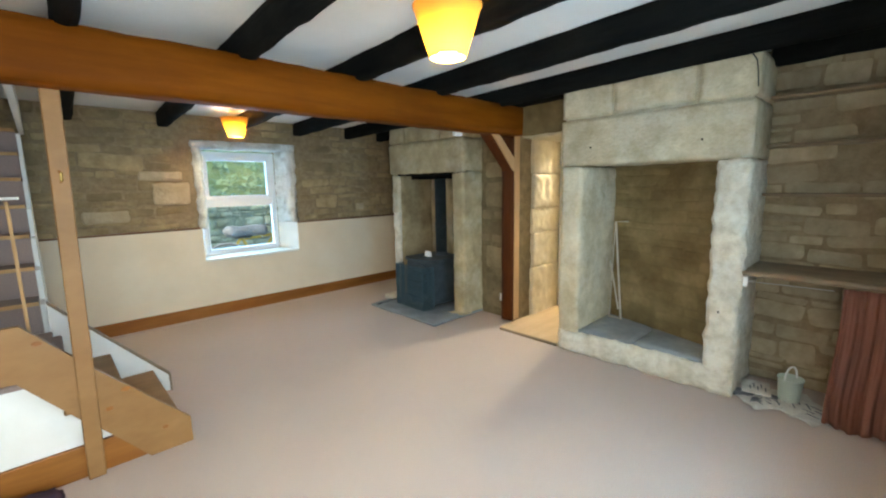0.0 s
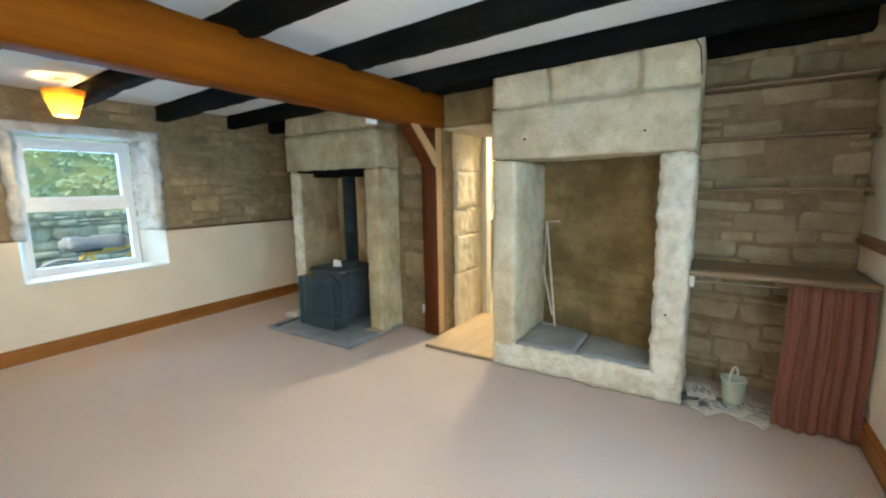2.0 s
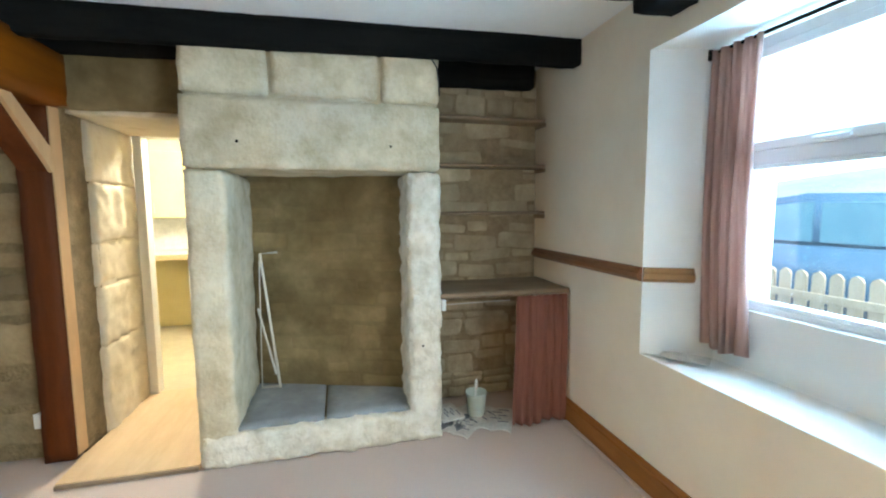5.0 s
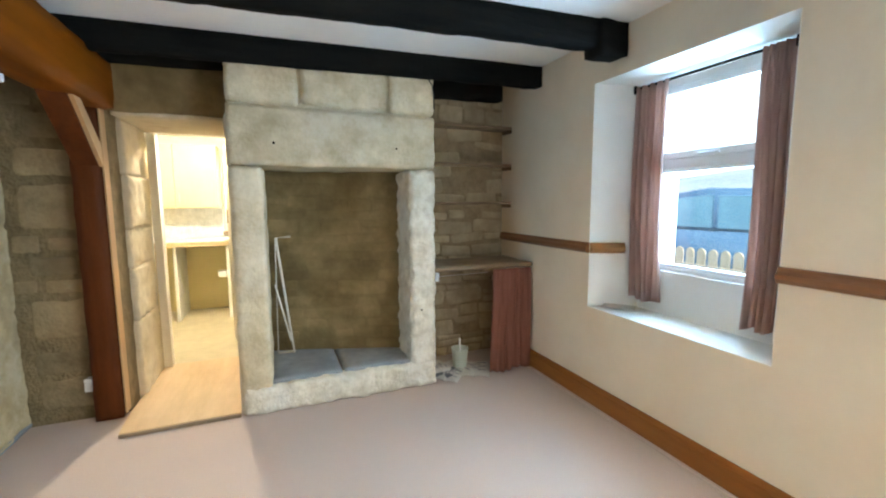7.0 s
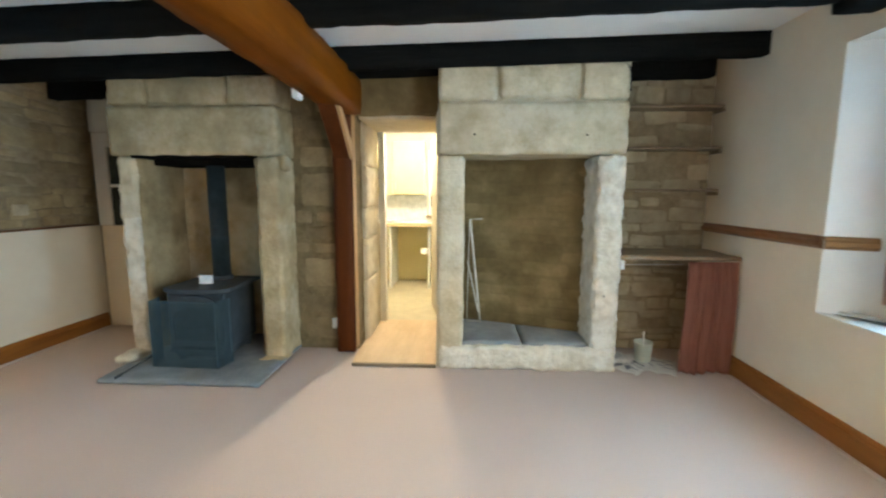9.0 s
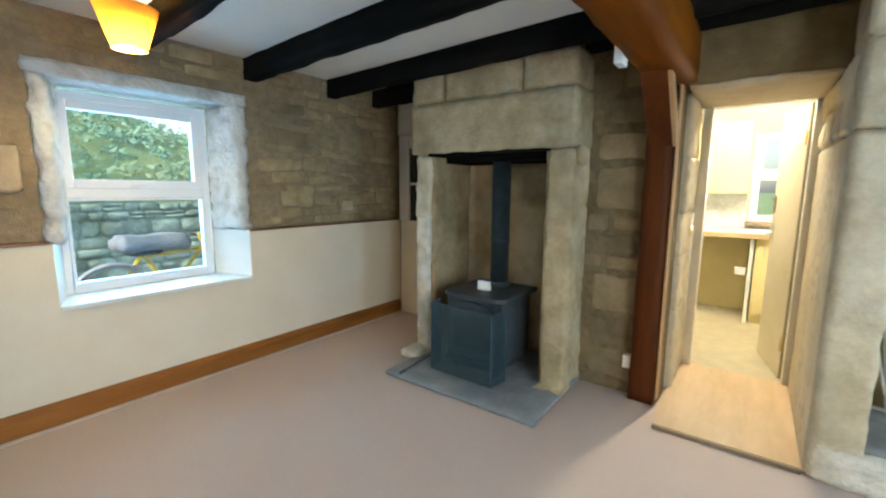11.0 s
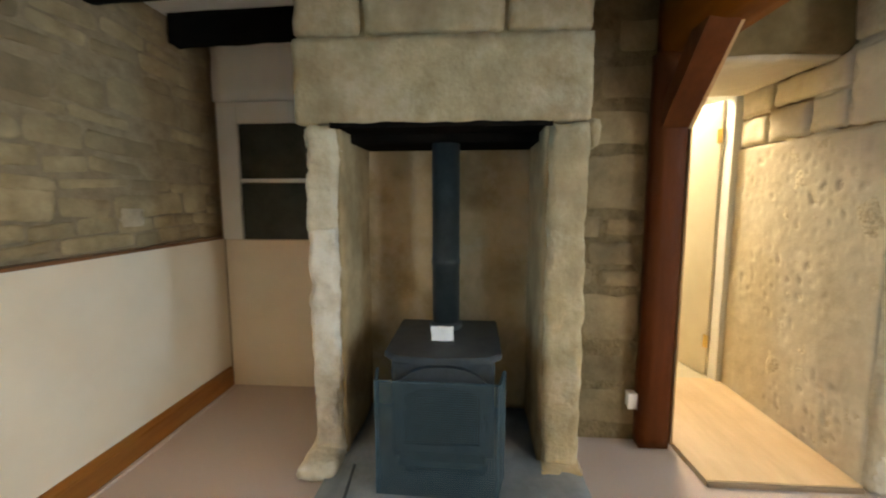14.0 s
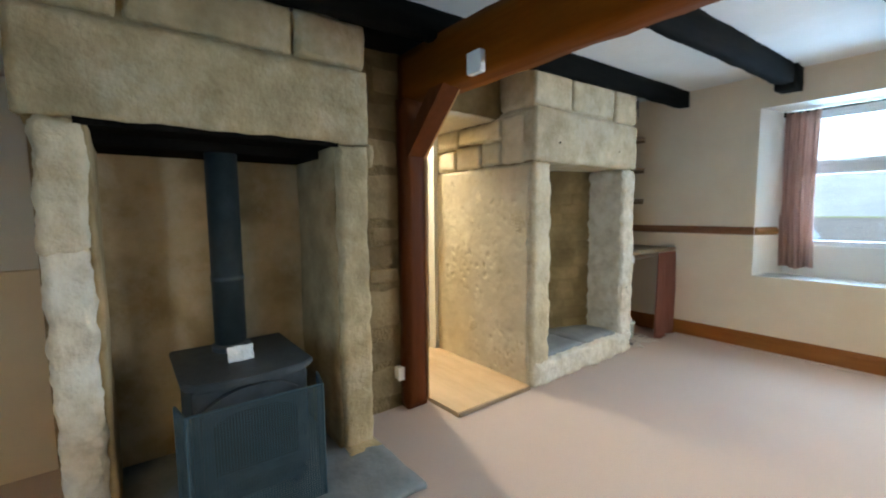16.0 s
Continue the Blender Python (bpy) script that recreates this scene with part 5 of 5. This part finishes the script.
# ---- pendant lamps ----
def pendant(x, y, z, k=1.0):
    """A drum-cone shade of fabric round a bulb that hangs cap upwards."""
    p = thing("pendant_lamp", "lit yellow fabric pendant lampshade", "lamp", "pendant lamps", at=(x, y, z))
    part("shade", lathe([(0.080 * k, 0.0), (0.146 * k, 0.205 * k)], (0, 0, 0), 36, False), "shade", p, smooth=True)
    for r, h in ((0.080 * k, 0.0), (0.146 * k, 0.202 * k)):
        part("shade_ring", lathe([(r - 0.001, h), (r + 0.003, h), (r + 0.003, h + 0.007), (r - 0.001, h + 0.007), (r - 0.001, h)], (0, 0, 0), 36, False), "shade", p)
    part("bulb", lathe([(0.006, 0.0), (0.034, 0.008), (0.046, 0.030), (0.038, 0.055), (0.018, 0.074)], (0, 0, 0.010), 20), "pendant_bulb", p, "glowing bulb", True)
    # The holder's wide unseen flange is added to block the bulb's upward light.
    part("light_blocking_holder", lathe([(0.050, 0.088), (0.044, 0.094), (0.018, 0.104), (0.018, 0.135), (0.008, 0.15)], (0, 0, 0), 18), "card", p)
    top_z = ceil_z(y) - z
    part("cord", tube([(0, 0, 0.148), (0, 0, top_z)], 0.0035, 6), "card", p)
    part("ceiling_rose", lathe([(0.035, top_z - 0.02), (0.04, top_z)], (0, 0, 0), 20), "card", p)
    return p


pendant(1.265, 1.265, 1.995)
pendant(1.465, 4.60, 1.985, 0.9)


# ---- staircase ----
stair = thing("staircase", "pine-sided winding staircase with carpeted treads", "staircase", at=(-0.1, 2.6, 0))


def spart(name, bm, material, label=""):
    return part(name, local(bm, stair), material, stair, label)


bm = box(-0.068, 0.004, 2.56, 2.65, 0.0, 1.92, 0.006)
for v in bm.verts:
    v.co.x += 0.022 * v.co.z
spart("newel_post", bm, "pine", "square pine newel post, slightly out of plumb")
spart("near_string", prism([(0.405, 0.0), (0.405, 0.145), (-0.044, 0.635), (-0.044, 0.315), (0.20, 0.0)], "y", 2.575, 2.61), "pine", "knotty pine string board")
spart("far_string", prism([(0.45, 0.0), (0.45, 0.12), (0.03, 0.60), (-0.126, 0.776), (-0.126, 0.3), (0.2, 0.0)], "y", 3.40, 3.43), "white_paint", "white painted inner string")
spart("far_string_cap", prism([(0.462, 0.0), (0.462, 0.128), (0.03, 0.612), (-0.126, 0.788), (-0.126, 0.774), (0.03, 0.598), (0.45, 0.12), (0.45, 0.0)], "y", 3.385, 3.445), "shelf", "dark string capping")
spart("winder_string", prism([(-0.05, 0.65), (-0.05, 0.31), (-0.26, 0.585), (-0.9, 0.60), (-0.9, 0.86), (-0.28, 0.85), (-0.22, 0.85)], "y", 2.575, 2.61), "pine", "knotty pine string board")
spart("under_panel", prism([(0.18, 0.0), (-0.05, 0.33), (-0.26, 0.60), (-0.9, 0.62), (-0.9, 0.0)], "y", 2.63, 2.65), "white_paint", "white painted panel under the stairs")
spart("under_skirting", box(-0.9, 0.19, 2.605, 2.629, 0.0, 0.17, 0.004), "skirting")
for i in range(3):
    x = 0.34 - 0.22 * i
    spart("tread", box(x - 0.24, x + 0.02, 2.612, 3.385, 0.19 * (i + 1) - 0.03, 0.19 * (i + 1), 0.008), "pine" if i < 2 else "stair_carpet")
    spart("riser", box(x - 0.015, x, 2.612, 3.385, 0.19 * i, 0.19 * (i + 1) - 0.03), "pine")
spart("winder", box(-0.95, -0.12, 2.66, 3.40, 0.57, 0.60, 0.008), "stair_carpet")
for k in range(7):
    y, z = 3.40 + 0.20 * k, 0.60 + 0.19 * k
    spart("riser", box(-0.95, -0.155, y, y + 0.03, z, z + 0.19), "stair_carpet")
    spart("tread", box(-0.95, -0.155, y - 0.02, y + 0.23, z + 0.175, z + 0.20, 0.008), "stair_carpet")
steps = [(3.43, 0.0), (4.95, 0.0), (4.95, 1.90)] + [q for k in range(6, -1, -1) for q in ((3.43 + 0.20 * k + 0.19, 0.77 + 0.19 * k), (3.43 + 0.20 * k, 0.77 + 0.19 * k))]
spart("flight_side", prism(steps, "x", -0.154, -0.13), "white_paint", "white painted side of the flight")
for k in range(7):
    spart("nosing", box(-0.95, -0.157, 3.372 + 0.20 * k, 3.3795 + 0.20 * k, 0.778 + 0.19 * k, 0.802 + 0.19 * k, 0.002), "pale_wood", "pale step nosing")
for x, z, r in ((0.128, 0.422, 0.013), (0.052, 0.34, 0.011), (0.28, 0.14, 0.009), (-0.17, 0.756, 0.012)):
    knot = lathe([(r, 0.0), (r * 0.9, 0.0025)], (0, 0, 0), 12)
    bmesh.ops.transform(knot, matrix=pose(x, 2.5745, z, 90, 0, 0) @ Matrix.Diagonal((1.6, 1, 1, 1)), verts=knot.verts[:])
    spart("wood_knot", knot, "skirting", "dark pine knot")
spart("gate_upright", box(-0.202, -0.188, 2.744, 2.758, 0.60, 1.415, 0.003), "pale_wood", "slim pale upright")
spart("stair_gate_rail", tube([(-0.9, 3.0, 1.41), (-0.15, 2.66, 1.43)], 0.007, 6), "white_paint", "thin white rail")
spart("gate_latch", tube([(0.0, 2.56, 1.50), (0.005, 2.535, 1.505), (0.005, 2.53, 1.54), (0.0, 2.56, 1.55)], 0.006, 8), "brass", "brass hook")
spart("stair_wall", box(-0.14, -0.11, 2.665, 5.1, 1.95, 2.2), "white_wall")

bag = thing("folded_cloth", "dark navy and red folded cloth on the carpet", "cloth", at=(-0.26, 2.47, 0.0))
part("bundle", rough_block(-0.16, 0.10, -0.08, 0.07, 0.0, 0.07, 0.03, 0.012, 0.03, 12, seed=91), "cloth_dark", bag, smooth=True)
mug = thing("white_box", "small white box beside the folded cloth", "box", at=(-0.37, 2.36, 0.0))
part("carton", box(-0.05, 0.05, -0.05, 0.05, 0.0, 0.11, 0.006), "card", mug)

# ---- kitchen ----
counter = thing("kitchen_counter", "pale wood-edged worktop on cream end panels", "counter", at=(6.0, 2.4, 0))


def kpart(name, x0, x1, y0, y1, z0, z1, material, owner, label="", bevel=0.003):
    return part(name, local(box(x0, x1, y0, y1, z0, z1, bevel), owner), material, owner, label)


kpart("worktop", 5.675, 6.34, 0.35, 3.45, 0.885, 0.922, "tiles", counter, "grey speckled worktop")
kpart("edging", 5.65, 5.674, 0.35, 3.45, 0.872, 0.922, "worktop", counter, "pale wood edging")
for y in (2.07, 2.60):
    kpart("end_panel", 5.70, 6.30, y - 0.015, y + 0.015, 0.016, 0.884, "white_paint", counter)
kpart("back_panel", 6.28, 6.31, 2.09, 3.4, 0.016, 0.884, "cabinet", counter)
kpart("pipe_box", 5.78, 5.86, 2.10, 2.19, 0.49, 0.56, "card", counter, "small white bracket")
kpart("splashback", 6.325, 6.345, 2.15, 3.45, 0.923, 1.295, "tiles", counter, "grey-white tiled splashback")
unit = thing("base_cabinet", "cream kitchen base cabinet under the worktop", "cabinet", at=(6.0, 1.2, 0))
kpart("body", 5.72, 6.30, 0.40, 2.04, 0.10, 0.884, "cabinet", unit)
for k in range(3):
    y = 0.42 + 0.54 * k
    dr = kpart("door", 5.70, 5.719, y, y + 0.52, 0.12, 0.87, "cabinet", unit, bevel=0.005)
    part("handle", local(tube([(5.675, y + 0.47, 0.70), (5.675, y + 0.47, 0.82)], 0.006, 6), unit), "metal", dr)
kpart("plinth", 5.76, 6.30, 0.40, 2.04, 0.016, 0.099, "cabinet", unit)
for k in range(3):
    y = 2.16 + 0.45 * k
    wc = thing("wall_cabinet", "yellow-cream kitchen wall cabinet", "cabinet", "kitchen wall cabinets", at=(6.2, y + 0.225, 1.3))
    part("body", box(-0.15, 0.14, -0.223, 0.223, 0.0, 0.74), "cabinet", wc)
    dr = part("door", box(-0.172, -0.152, -0.221, 0.221, 0.004, 0.736, 0.004), "cabinet", wc)
    part("handle", tube([(-0.19, 0.18, 0.06), (-0.19, 0.18, 0.17)], 0.005, 6), "metal", dr)
kl = thing("ceiling_light", "round lit kitchen ceiling light", "lamp", at=(5.05, 2.0, 2.35))
part("diffuser", lathe([(0.13, 0.0), (0.13, -0.03), (0.10, -0.06), (0.02, -0.075)], (0, 0, 0), 28), "bulb", kl, "glowing diffuser", True)
part("rim", lathe([(0.14, 0.0), (0.14, -0.02), (0.131, -0.02), (0.131, 0.0)], (0, 0, 0), 28, False), "white_paint", kl)

# ---- outdoors, rear ----
ground = structure(finish("ground", box(-600, 600, -600, 600, -0.6, -0.30), "grass"), "rough green ground", "ground")
yard = structure(finish("yard", box(-8, 12, 5.63, 9.0, -0.29, 0.03), "tarmac"), "worn paved yard", "ground")
front_yard = structure(finish("road", box(-80, 120, -70.0, -0.96, -0.29, -0.12), "tarmac"), "grey tarmac road", "road")

dry = thing("dry_stone_wall", "mossy grey dry-stone wall behind the yard", "wall", kind="structure")
part("core", box(-1.5, 6.5, 8.56, 8.9, -0.15, 1.1), "field_stone", dry)
field_pool = stone_pool("field_stone", 18, 11, True)
lay_stones(dry, field_pool, (-0.2, 8.56, -0.1), (1, 0, 0), (0, 0, 1), (0, -1, 0), 5.0, 1.28, (0.11, 0.25), (0.14, 0.30), 0.10, 0.006, 12)

# a bank of hedge and scrub, falling away to one side
def bank_z(x, y):
    k = max(0.0, (y - 8.9) / 12)
    return -0.3 + 1.15 * min(1, 3 * k) + min(4.2, max(2.2, 2.7 + 0.24 * (7.6 - x))) * k ** 1.1


bm = bmesh.new()
n, m = 40, 14
gv = [[bm.verts.new((-12 + 30 * i / n, 8.9 + 12 * j / m, bank_z(-12 + 30 * i / n, 8.9 + 12 * j / m) + 0.35 * noise.noise(Vector((i * 0.5, j * 0.7, 2))))) for i in range(n + 1)] for j in range(m + 1)]
for j in range(m):
    for i in range(n):
        bm.faces.new((gv[j][i], gv[j][i + 1], gv[j + 1][i + 1], gv[j + 1][i]))
structure(finish("bank", bm, "grass", smooth=True), "steep grassy bank behind the wall", "ground")


def scrub(count, seed):
    """Leaf sprays scattered over the bank, in one mesh."""
    rnd = random.Random(seed)
    vs, fs = [], []
    for c in range(count):
        x, y = rnd.uniform(-6, 12), rnd.uniform(9.2, 20.5)
        base = bank_z(x, y) - 0.2
        big = rnd.uniform(0.25, 0.75)
        for k in range(60):
            d = Vector((rnd.gauss(0, 1), rnd.gauss(0, 1), rnd.gauss(0.3, 0.8))).normalized() * big * rnd.uniform(0.45, 1.0)
            p = Vector((x, y, base + 0.15)) + d
            a = Vector((rnd.uniform(-1, 1), rnd.uniform(-1, 1), rnd.uniform(-0.6, 1))).normalized() * rnd.uniform(0.05, 0.11)
            b = a.orthogonal().normalized() * rnd.uniform(0.02, 0.045)
            i = len(vs)
            vs += [p - a, p + b, p + a, p - b]
            fs.append((i, i + 1, i + 2, i + 3))
    me = bpy.data.meshes.new("scrub")
    me.from_pydata([tuple(v) for v in vs], [], fs)
    me.materials.append(M["leaf"])
    return tagged(new("scrub", me), "green leafy scrub covering the bank", "shrubs", "", "stuff")


scrub(560, 4)

# bicycle under a grey cover
bike = thing("bicycle", "yellow-framed bicycle partly under a grey cover", "bicycle", at=(2.1, 6.4, 0.03))


def wheel(x):
    tyre = part("wheel", tube([(x + 0.31 * math.cos(a), 0, 0.33 + 0.31 * math.sin(a)) for a in np.linspace(0, 2 * math.pi, 32, endpoint=False)], 0.02, 8, closed=True), "grey_tyre", bike, smooth=True)
    part("rim", tube([(x + 0.285 * math.cos(a), 0, 0.33 + 0.285 * math.sin(a)) for a in np.linspace(0, 2 * math.pi, 32, endpoint=False)], 0.010, 6, closed=True), "metal", tyre)
    sp = bmesh.new()
    for a in np.linspace(0, 2 * math.pi, 18, endpoint=False):
        tube([(x, 0, 0.33), (x + 0.28 * math.cos(a), 0, 0.33 + 0.28 * math.sin(a))], 0.002, 4, sp)
    part("spokes", sp, "metal", tyre)


wheel(-0.32)
wheel(0.68)
for name, pts in (("frame_tube", [(-0.10, 0, 0.72), (0.10, 0, 0.36)]), ("frame_tube", [(-0.09, 0, 0.68), (0.38, 0, 0.72)]), ("frame_tube", [(0.10, 0, 0.36), (0.40, 0, 0.72)]), ("chain_stay", [(-0.32, 0.03, 0.33), (0.12, 0.03, 0.36)]), ("seat_stay", [(-0.32, 0.03, 0.33), (-0.10, 0.02, 0.70)]), ("fork", [(0.38, 0, 0.86), (0.43, 0, 0.70), (0.68, 0.0, 0.33)])):
    part(name, tube(pts, 0.019, 8), "yellow", bike)
part("handlebar", tube([(0.36, -0.25, 0.86), (0.40, -0.1, 0.84), (0.40, 0.1, 0.84), (0.36, 0.25, 0.86)], 0.012, 8), "rubber", bike)
part("saddle", rough_block(-0.22, 0.06, -0.07, 0.07, 0.70, 0.75, 0.03, 0.004, 0.03, 8, seed=95), "rubber", bike, smooth=True)
cov = thing("grey_cover", "grey vinyl cover slung over the bicycle", "cover", at=(2.07, 6.42, 0.77))
bm = rough_block(-0.26, 0.30, -0.14, 0.16, 0.0, 0.13, 0.035, 0.025, 0.035, 6, seed=96)
part("sheet", bm, "cover", cov, smooth=True)

# ---- outdoors, front ----
fence = thing("picket_fence", "pale timber picket fence beside the road", "fence")
for k in range(26):
    x = 1.6 + 0.14 * k
    part("picket", prism([(x, -0.12), (x + 0.10, -0.12), (x + 0.10, 0.76), (x + 0.085, 0.79), (x + 0.05, 0.81), (x + 0.015, 0.79), (x, 0.76)], "y", -3.02, -3.0), "fence", fence)
for z in (0.15, 0.55):
    part("fence_rail", box(1.5, 5.3, -2.998, -2.96, z, z + 0.07, 0.004), "fence", fence)

car = thing("parked_car", "dark blue parked car beyond the fence", "car", at=(5.2, -5.7, -0.12))
body = prism([(-2.1, 0.28), (2.1, 0.28), (2.15, 0.62), (2.0, 0.86), (1.15, 0.98), (-1.95, 1.0), (-2.12, 0.75)], "y", -0.85, 0.85)
bmesh.ops.bevel(body, geom=body.edges[:], offset=0.06, segments=3, affect="EDGES")
part("body", body, "car", car, smooth=True)
cabin = prism([(-1.75, 0.98), (1.10, 0.98), (0.45, 1.60), (-0.2, 1.68), (-1.35, 1.64)], "y", -0.72, 0.72)
bmesh.ops.bevel(cabin, geom=cabin.edges[:], offset=0.07, segments=3, affect="EDGES")
part("cabin", cabin, "car", car, smooth=True)
for pts in ([(-1.55, 1.04), (-0.40, 1.04), (-0.40, 1.55), (-1.28, 1.53)], [(-0.30, 1.04), (0.92, 1.04), (0.42, 1.50), (-0.2, 1.56), (-0.30, 1.56)]):
    part("side_window", prism(pts, "y", 0.715, 0.735), "car_glass", car)
part("wing_mirror", rough_block(0.62, 0.80, 0.78, 0.95, 1.0, 1.14, 0.04, 0.004, 0.03, seed=97), "card", car, smooth=True)
for x in (-1.35, 1.3):
    w = lathe([(0.02, -0.1), (0.30, -0.1), (0.32, -0.06), (0.32, 0.06), (0.30, 0.1), (0.02, 0.1)], (0, 0, 0), 28)
    ob = part("wheel", w, "rubber", car, smooth=False)
    ob.matrix_local = pose(x, 0.76, 0.32, 90, 0, 0)
    hub = part("hub_cap", lathe([(0.20, 0.0), (0.19, 0.02), (0.04, 0.03)], (0, 0, 0.1), 20), "metal", ob)
    hub.matrix_local = pose(0, 0, -0.21, 180, 0, 0) @ pose(0, 0, -0.2)

bm = bmesh.new()
n = 60
lo, hi = [], []
for i in range(n + 1):
    x = -300 + 800 * i / n
    lo.append(bm.verts.new((x, -90, -1)))
    hi.append(bm.verts.new((x, -170, 12 + 7 * noise.noise(Vector((i * 0.13, 3, 1))) + 0.05 * x * 0.3)))
for i in range(n):
    bm.faces.new((lo[i], lo[i + 1], hi[i + 1], hi[i]))
structure(finish("backdrop", bm, "hill", smooth=True), "pale far hillside with distance haze put in its colour", "hill")

# Glowing sheets added far behind both views to whiten the sky.
for y, label in ((-230.0, "glowing sheet added for the bright sky over the far hill"), (240.0, "glowing sheet added for the bright sky above the bank")):
    structure(finish("backdrop", prism([(-700, -20), (700, -20), (700, 330), (-700, 330)], "y", y, y + 1.0), "sky_sheet"), label, "sky")
